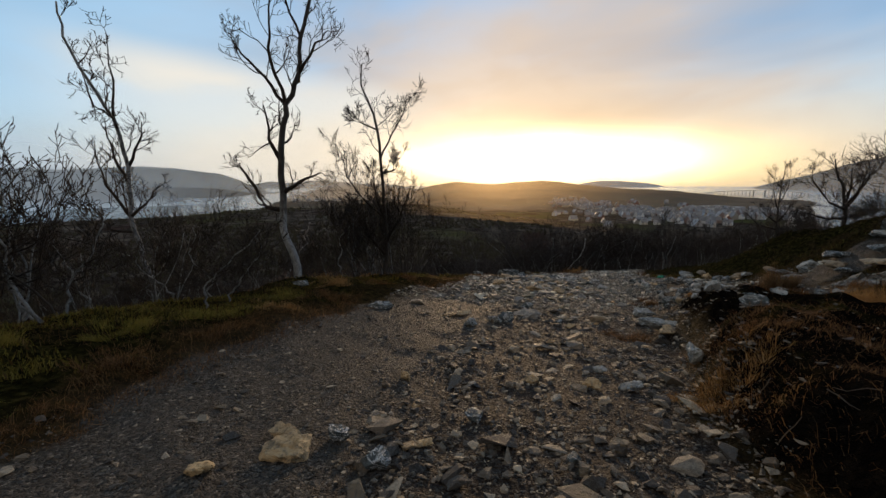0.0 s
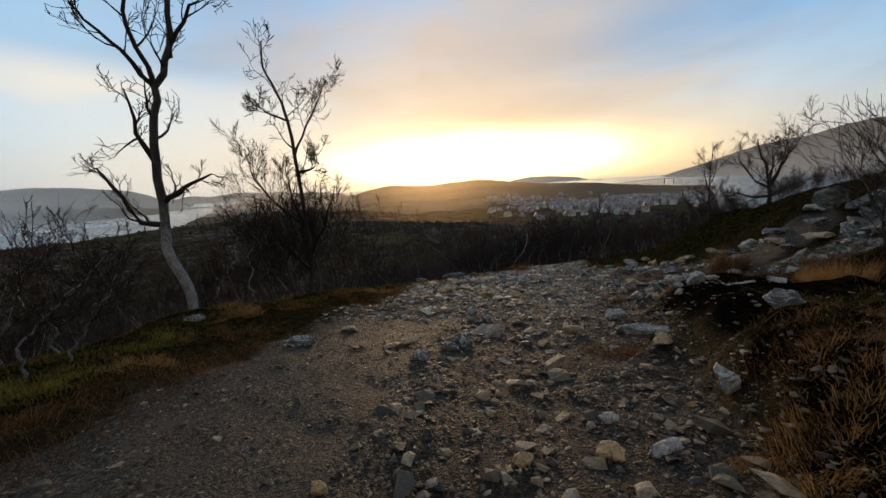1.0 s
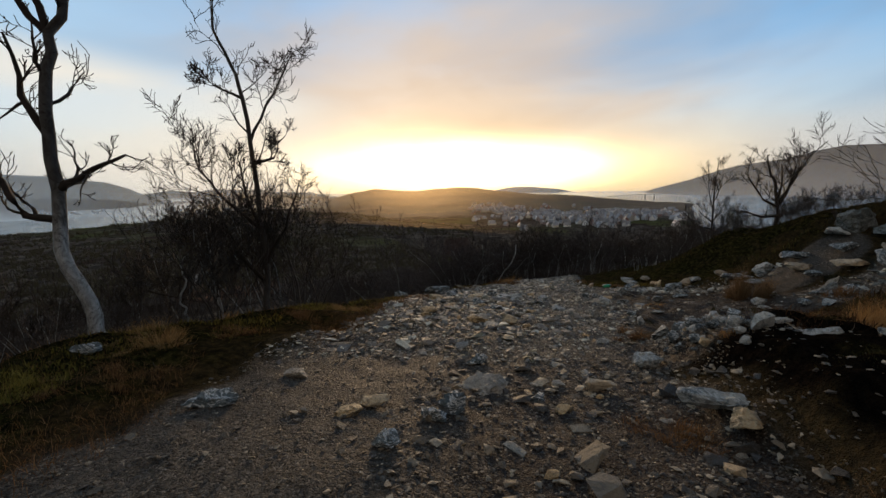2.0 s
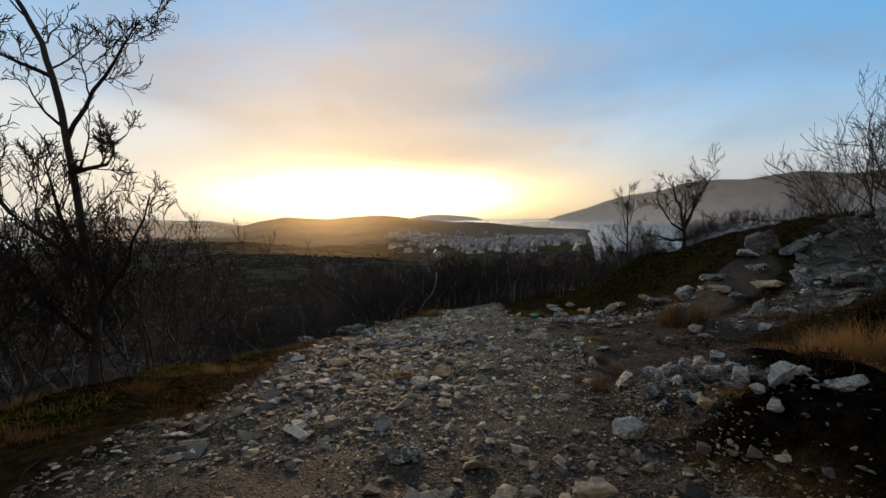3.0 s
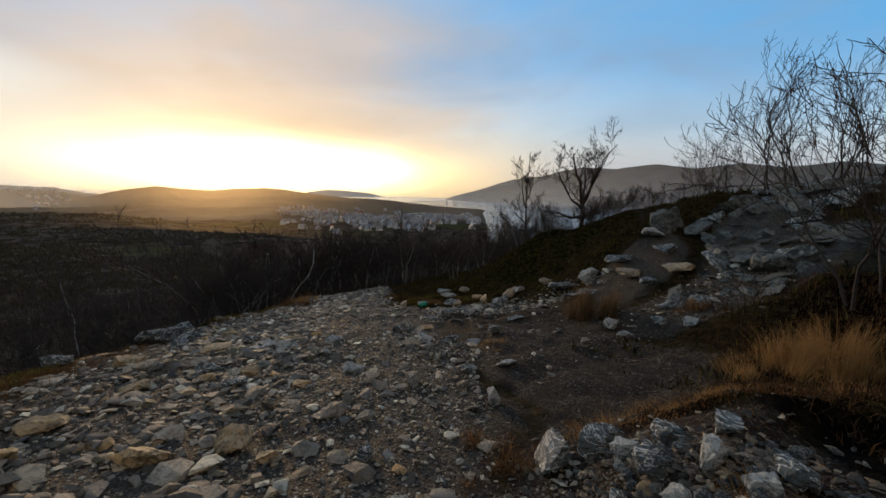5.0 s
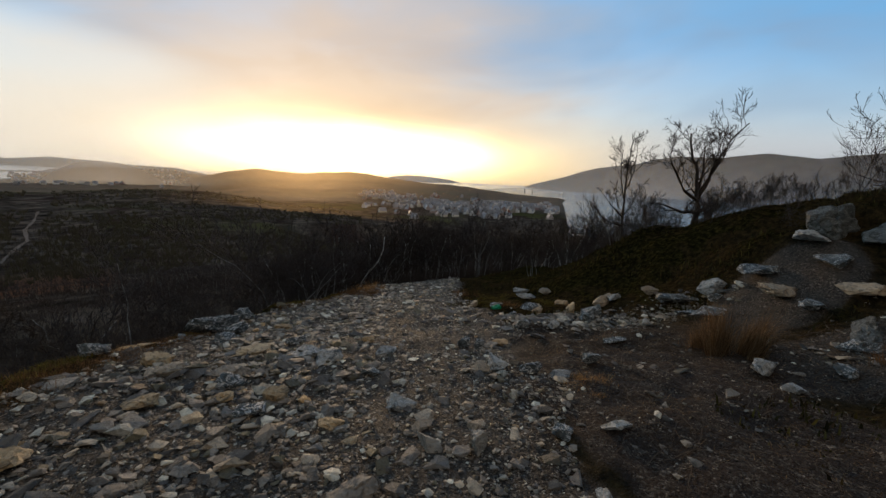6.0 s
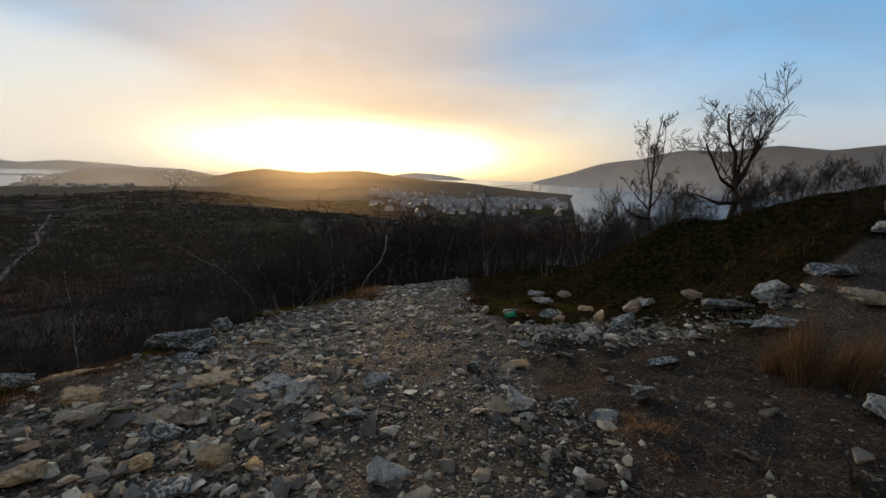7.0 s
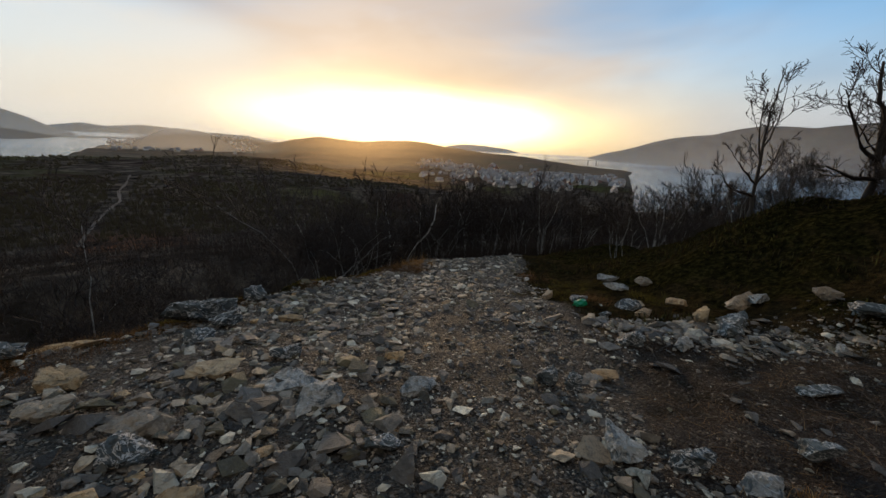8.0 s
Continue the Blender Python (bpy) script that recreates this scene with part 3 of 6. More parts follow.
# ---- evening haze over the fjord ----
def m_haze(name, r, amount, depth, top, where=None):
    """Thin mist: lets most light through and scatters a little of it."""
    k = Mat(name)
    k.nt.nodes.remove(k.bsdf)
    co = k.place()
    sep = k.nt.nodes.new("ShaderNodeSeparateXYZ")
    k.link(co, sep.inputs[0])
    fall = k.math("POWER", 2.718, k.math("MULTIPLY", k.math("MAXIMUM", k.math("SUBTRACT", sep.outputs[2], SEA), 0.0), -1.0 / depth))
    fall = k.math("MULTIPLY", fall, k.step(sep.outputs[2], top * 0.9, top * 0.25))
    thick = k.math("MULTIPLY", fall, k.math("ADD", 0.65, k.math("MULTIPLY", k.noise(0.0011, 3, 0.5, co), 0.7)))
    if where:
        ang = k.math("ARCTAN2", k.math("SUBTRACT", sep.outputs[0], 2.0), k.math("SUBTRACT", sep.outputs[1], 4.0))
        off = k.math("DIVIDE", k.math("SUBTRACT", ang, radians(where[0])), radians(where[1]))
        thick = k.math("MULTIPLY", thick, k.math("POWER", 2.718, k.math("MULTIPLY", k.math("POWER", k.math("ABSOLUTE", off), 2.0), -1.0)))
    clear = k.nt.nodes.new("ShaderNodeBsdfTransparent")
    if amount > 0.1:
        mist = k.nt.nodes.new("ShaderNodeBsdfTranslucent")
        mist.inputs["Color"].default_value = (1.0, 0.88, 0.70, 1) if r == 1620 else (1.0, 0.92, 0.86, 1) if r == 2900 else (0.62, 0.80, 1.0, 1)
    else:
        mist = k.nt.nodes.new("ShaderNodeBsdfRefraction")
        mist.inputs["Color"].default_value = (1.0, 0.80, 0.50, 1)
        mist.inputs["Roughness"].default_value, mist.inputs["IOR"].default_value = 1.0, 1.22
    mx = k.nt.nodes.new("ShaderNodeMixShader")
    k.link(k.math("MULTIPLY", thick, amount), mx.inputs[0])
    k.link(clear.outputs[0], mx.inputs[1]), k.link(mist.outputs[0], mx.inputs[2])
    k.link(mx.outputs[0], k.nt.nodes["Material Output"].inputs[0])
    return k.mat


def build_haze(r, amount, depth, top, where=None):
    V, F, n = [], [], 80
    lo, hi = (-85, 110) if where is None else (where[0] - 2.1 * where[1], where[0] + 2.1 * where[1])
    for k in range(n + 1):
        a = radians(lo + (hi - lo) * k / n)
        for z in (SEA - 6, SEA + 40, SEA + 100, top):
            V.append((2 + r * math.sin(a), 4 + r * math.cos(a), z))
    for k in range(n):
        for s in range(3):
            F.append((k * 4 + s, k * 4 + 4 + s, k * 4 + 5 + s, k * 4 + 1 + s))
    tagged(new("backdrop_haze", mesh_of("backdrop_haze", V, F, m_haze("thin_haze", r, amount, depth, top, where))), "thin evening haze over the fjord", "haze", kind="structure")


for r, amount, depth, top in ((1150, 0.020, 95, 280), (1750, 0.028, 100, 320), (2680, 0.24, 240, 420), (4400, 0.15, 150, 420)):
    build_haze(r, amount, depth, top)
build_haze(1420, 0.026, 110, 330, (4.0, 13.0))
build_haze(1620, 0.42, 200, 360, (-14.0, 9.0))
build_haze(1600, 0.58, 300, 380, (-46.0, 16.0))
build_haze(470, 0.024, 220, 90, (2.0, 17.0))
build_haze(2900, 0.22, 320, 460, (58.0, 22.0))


# ---- stones and rocks ----
def hull_stone(seed, n=13, squash=0.55):
    """An angular stone about one metre long, lying on its flat side."""
    rng = random.Random(seed)
    bm = bmesh.new()
    for _ in range(n):
        v = Vector((rng.gauss(0, 1), rng.gauss(0, 1), rng.gauss(0, 1))).normalized()
        v *= rng.uniform(0.8, 1.0)
        bm.verts.new((v.x * 0.5, v.y * 0.36 * rng.uniform(0.8, 1.2), v.z * 0.5 * squash))
    got = bmesh.ops.convex_hull(bm, input=list(bm.verts))
    bmesh.ops.delete(bm, geom=[g for g in got["geom_interior"] if isinstance(g, bmesh.types.BMVert)], context="VERTS")
    return bm


def big_rock(seed, lx, ly, lz, material, rough=0.05):
    """A boulder or slab with broken faces, worn edges and cracks in its outline."""
    rng = random.Random(seed)
    bm = bmesh.new()
    for _ in range(15):
        v = Vector((rng.gauss(0, 1), rng.gauss(0, 1), rng.gauss(0, 1))).normalized()
        top = max(abs(v.x), abs(v.y), abs(v.z))
        v = (v * 0.5 + v / top * 0.5) * rng.uniform(0.86, 1.0)
        bm.verts.new((v.x * lx / 2, v.y * ly / 2, v.z * lz / 2))
    got = bmesh.ops.convex_hull(bm, input=list(bm.verts))
    bmesh.ops.delete(bm, geom=[g for g in got["geom_interior"] if isinstance(g, bmesh.types.BMVert)], context="VERTS")
    bmesh.ops.bevel(bm, geom=list(bm.edges), offset=0.02 * min(lx, ly, lz), segments=1, affect="EDGES", clamp_overlap=True)
    bmesh.ops.triangulate(bm, faces=list(bm.faces))
    for _ in range(4):
        long = [e for e in bm.edges if e.calc_length() > 0.085 * max(lx, ly)]
        if long:
            bmesh.ops.subdivide_edges(bm, edges=long, cuts=1)
            bmesh.ops.triangulate(bm, faces=list(bm.faces))
    s = 2.6 / max(lx, ly, lz)
    for v in bm.verts:
        k = noise.noise(v.co * s * 1.6 + Vector((seed, 0, 0)))
        c = noise.noise(v.co * s * 5 + Vector((0, seed, 0)))
        f = noise.noise(v.co * s * 12 + Vector((seed, seed, 0)))
        crack = max(0.0, 0.16 - abs(noise.noise(Vector((v.co.x * 1.2, v.co.y * 1.2, v.co.z * 3.4)) * s + Vector((0, 0, seed))))) / 0.16
        v.co += v.co.normalized() * (k * 0.8 + c * 0.7 + f * 0.45 - crack * 0.8) * rough * max(lx, ly)
    me = bpy.data.meshes.new("rock")
    bm.to_mesh(me)
    bm.free()
    me.materials.append(material)
    return me


def as_mesh(bm, name, material):
    me = bpy.data.meshes.new(name)
    bm.to_mesh(me)
    bm.free()
    me.materials.append(material)
    return me


STONE_SHAPES = [as_mesh(hull_stone(100 + i, 12 + i % 5, 0.26 + 0.07 * (i % 6)), "stone", STONE_GREY) for i in range(14)]

# x, y, length, width, height, turn, lift of its middle over the ground, stone, label
ROCKS = (
    (-0.95, 2.1, 0.36, 0.26, 0.12, 20, 0.02, STONE_TAN_LIT, "flat tan rock set in the trail"),
    (-1.08, 2.32, 0.22, 0.18, 0.12, -30, 0.02, STONE_TAN_LIT, "small tan rock in the gravel trail"),
    (-0.43, 2.05, 0.2, 0.17, 0.14, 40, 0.03, STONE_BLUE, "dark angular rock on the gravel trail"),
    (-0.72, 2.32, 0.15, 0.12, 0.14, 10, 0.04, STONE_BLUE, "small blue-grey rock on the gravel trail"),
    (0.19, 2.72, 0.18, 0.14, 0.10, 70, 0.03, STONE_BLUE, "greenish grey rock on the gravel trail"),
    (-0.4, 3.45, 0.11, 0.1, 0.08, 0, 0.03, STONE_TAN_LIT, "small yellowish rock on the trail"),
    (1.40, 3.56, 0.25, 0.18, 0.10, -20, 0.03, STONE_TAN_LIT, "tan rock on the stony trail"),
    (1.72, 3.50, 0.30, 0.14, 0.07, 10, 0.03, STONE_PALE, "flat pale rock on the stony trail"),
    (0.32, 5.62, 0.22, 0.17, 0.16, 15, 0.05, STONE_BLUE, "grey rock standing out of the trail"),
    (2.62, 4.05, 0.42, 0.20, 0.26, 58, 0.1, STONE_PALE, "whitish rock leaning against the peat bank"),
    (3.62, 7.26, 0.48, 0.30, 0.20, 10, 0.06, STONE_PALE, "pale rock at the foot of the bank"),
    (3.4, 4.3, 0.34, 0.26, 0.22, 100, 0.05, STONE_BLUE, "mossy grey rock in the peat bank"),
    (-3.05, 8.15, 0.34, 0.24, 0.16, 10, 0.05, STONE_BLUE, "bluish rock in the moss beside the birch"),
    (-1.15, 6.55, 0.50, 0.28, 0.15, 12, 0.05, STONE_BLUE, "flat lichened rock at the trail's edge"),
    (-0.55, 7.25, 0.30, 0.22, 0.10, -15, 0.03, STONE_GREY, "grey rock at the edge of the trail"),
    (1.30, 6.72, 0.62, 0.44, 0.16, 25, 0.01, STONE_GREY, "broad grey rock half buried in the trail"),
    (0.95, 6.25, 0.34, 0.24, 0.22, -40, 0.05, STONE_BLUE, "dark angular rock beside a buried rock"),
    (3.24, 5.68, 0.92, 0.34, 0.22, -38, -0.03, STONE_PALE, "long whitish rock sticking out of the bank"),
    (5.00, 6.58, 0.34, 0.20, 0.10, -28, 0.03, STONE_PALE, "flat whitish rock on the bank's rim"),
    (4.17, 6.62, 0.20, 0.15, 0.18, 15, 0.05, STONE_PALE, "blocky whitish rock in the rubble heap"),
    (4.27, 6.36, 0.30, 0.16, 0.24, -35, 0.06, STONE_PALE, "split whitish rock standing over black peat"),
    (4.52, 6.42, 0.26, 0.13, 0.08, -20, 0.03, STONE_PALE, "white layered rock along the bank's rim"),
    (4.84, 6.22, 0.46, 0.15, 0.10, -18, 0.05, STONE_PALE, "thin white rock along the bank's rim"),
    (4.02, 6.40, 0.20, 0.12, 0.08, 20, 0.05, STONE_PALE, "flat pale rock under a split rock"),
    (3.88, 6.20, 0.13, 0.10, 0.10, 50, 0.03, STONE_PALE, "small pale rock in black peat"),
    (4.66, 5.54, 0.24, 0.13, 0.09, -25, 0.03, STONE_PALE, "rounded pale rock lying on black peat"),
    (4.68, 7.99, 0.34, 0.20, 0.16, 20, 0.08, STONE_BLUE, "blue-grey rock with white seams in rubble"),
    (4.92, 8.03, 0.28, 0.18, 0.13, -30, 0.07, STONE_BLUE, "slate rock at the back of the rubble heap"),
    (4.48, 8.20, 0.50, 0.34, 0.26, 12, 0.10, STONE_BLUE, "large blue-grey rock in the rubble heap"),
    (4.14, 7.48, 0.20, 0.16, 0.2, 35, 0.08, STONE_BLUE, "upright dark slate rock in the rubble heap"),
    (4.48, 7.24, 0.20, 0.14, 0.16, 0, 0.06, STONE_PALE, "white rock on the rubble heap"),
    (4.39, 7.45, 0.22, 0.18, 0.16, 70, 0.06, STONE_BLUE, "dark slate rock on the rubble heap"),
    (4.24, 7.26, 0.15, 0.12, 0.12, -15, 0.05, STONE_PALE, "small white rock in the rubble heap"),
    (4.55, 6.94, 0.22, 0.16, 0.14, 30, 0.06, STONE_BLUE, "tan rock on the rubble heap"),
    (4.36, 6.98, 0.20, 0.14, 0.10, -40, 0.05, STONE_PALE, "pale block at the side of the rubble heap"),
    (4.22, 6.96, 0.24, 0.14, 0.10, 10, 0.04, STONE_BLUE, "flat slate rock in the rubble heap"),
    (4.07, 7.04, 0.16, 0.14, 0.14, 60, 0.05, STONE_BLUE, "blue-grey rock low in the rubble heap"),
    (4.04, 6.90, 0.15, 0.12, 0.12, -20, 0.05, STONE_PALE, "small pale rock low in the rubble heap"),
    (4.02, 7.26, 0.18, 0.12, 0.14, 25, 0.05, STONE_BLUE, "slate rock at the foot of the rubble heap"),
    (3.98, 6.78, 0.18, 0.14, 0.12, 80, 0.04, STONE_TAN_LIT, "tan rock at the foot of the rubble heap"),
    (4.74, 7.55, 0.26, 0.18, 0.16, 45, 0.06, STONE_BLUE, "blue-grey rock among rubble and grass"),
    (4.60, 7.72, 0.20, 0.15, 0.14, -10, 0.05, STONE_PALE, "white rock among rubble and grass"),
    (4.85, 7.30, 0.22, 0.16, 0.12, 20, 0.05, STONE_BLUE, "slate rock half sunk in rubble"),
    (2.8, 10.05, 0.44, 0.32, 0.2, 70, 0.08, STONE_TAN_LIT, "orange-tan rock standing on the trail"),
    (2.0, 13.75, 0.42, 0.30, 0.18, 8, 0.08, STONE_TAN_LIT, "rounded tan boulder at the trail's edge"),
    (2.2, 13.16, 0.38, 0.26, 0.11, 20, 0.05, STONE_GREY, "flat grey rock beside a tan boulder"),
    (2.83, 12.84, 0.5, 0.26, 0.16, 5, 0.05, STONE_GREY, "flat tan rock in the rubble"),
    (2.87, 12.58, 0.36, 0.26, 0.20, -10, 0.05, STONE_BLUE, "blue-grey rock on the rubble edge"),
    (3.75, 13.3, 0.62, 0.42, 0.16, -8, 0.03, STONE_PALE, "long flat grey slab in the trail"),
    (3.95, 12.93, 0.46, 0.34, 0.2, 18, 0.05, STONE_PALE, "lumpy pale grey rock in the trail"),
    (4.8, 13.07, 0.42, 0.24, 0.14, 30, 0.04, STONE_PALE, "tan slab at the trail's middle"),
    (4.74, 13.77, 0.26, 0.16, 0.10, 0, 0.04, STONE_TAN_LIT, "orange rock lying on the trail"),
    (5.87, 11.85, 0.42, 0.26, 0.30, 65, 0.06, STONE_PALE, "angular whitish rock on the trail"),
    (6.25, 11.66, 0.36, 0.22, 0.20, 5, 0.05, STONE_BLUE, "blue and white rock on bare soil"),
    (6.16, 12.8, 0.2, 0.15, 0.24, 40, 0.05, STONE_BLUE, "upright dark slate rock on the trail"),
    (2.5, 16.2, 1.25, 0.42, 0.46, 24, 0.12, STONE_BLUE, "long lichened slab on the trail's brink"),
    (2.94, 17.85, 0.50, 0.36, 0.40, 0, 0.08, STONE_BLUE, "grey-green rock on the trail's brink"),
    (2.85, 15.75, 0.46, 0.34, 0.30, 40, 0.14, STONE_BLUE, "grey rock below the long slab"),
    (2.66, 15.0, 0.42, 0.34, 0.22, 10, 0.06, STONE_BLUE, "rounded blue-grey rock on the trail"),
    (1.10, 14.6, 0.46, 0.34, 0.26, -10, 0.06, STONE_BLUE, "mossy rock at the verge's edge"),
    (1.5, 14.9, 0.70, 0.22, 0.10, 15, 0.02, STONE_GREY, "narrow flat slab on bare soil"),
    (7.5, 13.6, 0.34, 0.26, 0.22, -15, 0.07, STONE_BLUE, "blue-grey rock on reddish soil"),
    (8.06, 13.35, 0.32, 0.22, 0.16, 30, 0.05, STONE_PALE, "dark rock with a white top"),
    (9.00, 13.95, 0.22, 0.26, 0.40, 10, 0.12, STONE_TAN_LIT, "upright tan rock beside the side trail"),
    (9.50, 13.90, 0.66, 0.30, 0.34, 14, 0.10, STONE_BLUE, "broad slate rock beside the side trail"),
    (9.67, 12.72, 0.26, 0.20, 0.14, 20, 0.05, STONE_PALE, "small whitish rock on the side trail"),
    (8.45, 15.9, 0.42, 0.30, 0.14, 10, 0.07, STONE_BLUE, "flat stacked rock at the heather's edge"),
    (9.15, 15.35, 0.40, 0.26, 0.12, -20, 0.07, STONE_GREY, "grey rock at the heather's edge"),
    (9.90, 16.60, 0.75, 0.34, 0.14, 5, 0.10, STONE_PALE, "pale rock with white stripes in heather"),
    (10.5, 14.5, 0.80, 0.30, 0.24, 0, 0.08, STONE_GREY, "long grey rock at the heather's edge"),
    (8.56, 10.28, 0.40, 0.26, 0.18, 15, 0.07, STONE_PALE, "white rock on the bare side trail"),
    (9.10, 9.75, 0.34, 0.26, 0.14, 0, 0.05, STONE_BLUE, "rounded greenish rock on bare soil"),
    (9.05, 9.25, 0.30, 0.26, 0.16, 40, 0.06, STONE_PALE, "rounded pale rock on bare soil"),
    (8.25, 9.85, 0.30, 0.22, 0.14, -30, 0.05, STONE_PALE, "small white rock on the side trail"),
    (10.2, 17.3, 0.66, 0.36, 0.16, 10, 0.12, STONE_PALE, "pale striped rock among heather and stones"),
    (10.3, 16.4, 0.40, 0.30, 0.2, -20, 0.12, STONE_GREY, "tan rock at the heather's edge"),
    (9.64, 14.95, 0.46, 0.34, 0.18, 30, 0.10, STONE_GREY, "mossy tan rock below the heather"),
    (8.93, 15.22, 0.50, 0.30, 0.16, 0, 0.08, STONE_BLUE, "dark slate rock below the heather"),
    (9.05, 13.62, 0.62, 0.40, 0.24, -12, 0.12, STONE_BLUE, "broad blue slate slab beside an upright rock"),
    (10.66, 14.4, 0.62, 0.24, 0.18, 8, 0.07, STONE_PALE, "long pale rock under the heather"),
    (10.75, 12.85, 1.15, 0.55, 0.20, -32, 0.07, STONE_BLUE, "large flat slate slab on the side trail"),
    (11.2, 12.6, 0.62, 0.34, 0.40, -25, 0.12, STONE_PALE, "tilted pale blue rock on the side trail"),
    (10.3, 12.3, 0.66, 0.30, 0.10, -28, 0.04, STONE_BLUE, "thin slate slab on bare soil"),
    (10.85, 12.3, 0.36, 0.24, 0.20, 10, 0.06, STONE_BLUE, "slate rock on the side trail"),
    (10.88, 13.67, 0.40, 0.20, 0.22, -40, 0.08, STONE_GREY, "mossy rock at the hill's foot"),
    (9.21, 13.37, 0.26, 0.14, 0.10, 0, 0.04, STONE_PALE, "small white rock on dark gravel"),
    (5.98, 12.95, 0.30, 0.22, 0.24, 25, 0.07, STONE_BLUE, "dark split slate rock on the trail"),
    (6.66, 13.0, 0.30, 0.18, 0.14, -10, 0.05, STONE_GREY, "grey rock beside split slate"),
    (8.16, 12.11, 0.46, 0.20, 0.08, -15, 0.03, STONE_BLUE, "thin flat slab on brown soil"),
    (9.38, 10.76, 0.40, 0.24, 0.16, 5, 0.05, STONE_PALE, "pale rock beside a brown tuft"),
    (8.1, 16.3, 0.34, 0.22, 0.18, 40, 0.06, STONE_GREY, "stacked grey rock beside the bag"),
    (8.75, 14.7, 0.30, 0.24, 0.20, -30, 0.07, STONE_GREY, "tan rock on dark gravel"),
    (8.35, 15.05, 0.24, 0.18, 0.14, 15, 0.05, STONE_BLUE, "small slate rock by the bag"),
    (3.06, 5.36, 0.34, 0.24, 0.16, 20, 0.05, STONE_TAN_LIT, "tan rock at the foot of the peat bank"),
    (3.08, 13.73, 0.60, 0.30, 0.12, -12, 0.04, STONE_GREY, "flat brownish slab sunk in the trail"),
    (3.69, 14.04, 0.34, 0.26, 0.16, 20, 0.05, STONE_BLUE, "grey-green rock in the stony trail"),
    (3.63, 15.85, 0.40, 0.22, 0.12, 10, 0.05, STONE_TAN_LIT, "small orange slab on the stony trail"),
    (6.98, 11.40, 0.32, 0.20, 0.18, -10, 0.05, STONE_BLUE, "blue and white rock with a dark flank"),
    (4.38, 12.32, 0.26, 0.18, 0.12, 30, 0.04, STONE_BLUE, "greenish slate rock sunk in the gravel"),
    (6.45, 12.95, 0.30, 0.20, 0.10, 0, 0.03, STONE_GREY, "flat brown-grey rock on the trail"),
    (0.04, 6.22, 0.26, 0.20, 0.10, 15, 0.03, STONE_TAN_LIT, "tan rock in a row on the trail"),
    (0.24, 6.42, 0.30, 0.18, 0.10, -10, 0.04, STONE_GREY, "grey-tan rock in a row on the trail"),
    (-1.35, 1.85, 0.16, 0.12, 0.06, 30, 0.02, STONE_TAN_LIT, "small tan rock on bare trail"),
    (-0.16, 2.30, 0.14, 0.11, 0.06, 10, 0.02, STONE_TAN_LIT, "reddish tan rock on gravel"),
    (0.79, 3.55, 0.18, 0.12, 0.08, 25, 0.02, STONE_TAN_LIT, "small tan slab on gravel"),
    (1.58, 3.98, 0.20, 0.12, 0.06, 5, 0.02, STONE_PALE, "small pale slab on gravel"),
    (0.77, 2.18, 0.12, 0.10, 0.09, 50, 0.03, STONE_BLUE, "small dark rock on gravel"),
    (1.51, 7.64, 0.34, 0.26, 0.16, 20, 0.04, STONE_BLUE, "dark broken rock in the trail's middle"),
    (0.73, 6.07, 0.28, 0.20, 0.14, -15, 0.04, STONE_BLUE, "blue-grey rock beside angular rubble"),
    (1.82, 6.45, 0.20, 0.16, 0.09, 40, 0.03, STONE_BLUE, "greenish flat rock on the trail"),
    (2.50, 6.47, 0.36, 0.24, 0.16, -25, 0.05, STONE_GREY, "split brown-grey rock on the trail"),
    (1.94, 6.14, 0.18, 0.14, 0.08, 15, 0.02, STONE_TAN_LIT, "yellowish rock on the trail"),
    (1.50, 11.33, 0.52, 0.30, 0.12, 5, 0.04, STONE_TAN_LIT, "flat tan slab at the trail's stony edge"),
    (2.19, 10.14, 0.46, 0.34, 0.16, -20, 0.05, STONE_TAN_LIT, "angular tan-grey rock in the trail"),
    (1.31, 10.75, 0.24, 0.20, 0.16, 30, 0.05, STONE_TAN_LIT, "bright tan rock in the trail"),
    (3.06, 11.69, 0.34, 0.22, 0.14, -5, 0.04, STONE_BLUE, "dark hollowed rock on the trail"),
    (2.37, 10.45, 0.28, 0.18, 0.12, 12, 0.03, STONE_GREY, "grey rock beside a tan rock"),
    (3.58, 9.22, 0.14, 0.12, 0.14, 20, 0.05, STONE_BLUE, "small black cube of rock on gravel"),
    (5.02, 9.31, 0.24, 0.15, 0.22, 60, 0.06, STONE_PALE, "pale upright rock at the rubble's edge"),
    (4.72, 10.33, 0.30, 0.16, 0.22, 50, 0.05, STONE_GREY, "tilted tan-grey rock in the trail"),
    (3.67, 10.18, 0.38, 0.24, 0.14, -15, 0.04, STONE_GREY, "two-coloured rock in the trail"),
    (2.95, 9.62, 0.24, 0.14, 0.10, 0, 0.03, STONE_TAN_LIT, "small tan rock over dark gravel"),
    (2.13, 12.28, 0.42, 0.24, 0.12, 10, 0.04, STONE_TAN_LIT, "pale tan slab in the stony trail"),
    (2.82, 12.15, 0.36, 0.20, 0.10, -8, 0.03, STONE_TAN_LIT, "thin tan slab in the stony trail"),
    (3.27, 11.98, 0.36, 0.24, 0.16, 20, 0.05, STONE_TAN_LIT, "tan rock with a dark underside"),
    (4.43, 11.34, 0.34, 0.26, 0.18, -30, 0.05, STONE_PALE, "lumpy pale rock on the stony trail"),
    (6.48, 11.38, 0.34, 0.20, 0.08, 5, 0.03, STONE_PALE, "flat white rock at the trail's edge"),
    (5.90, 10.04, 0.30, 0.18, 0.08, 0, 0.03, STONE_PALE, "white flat rock on bare soil"),
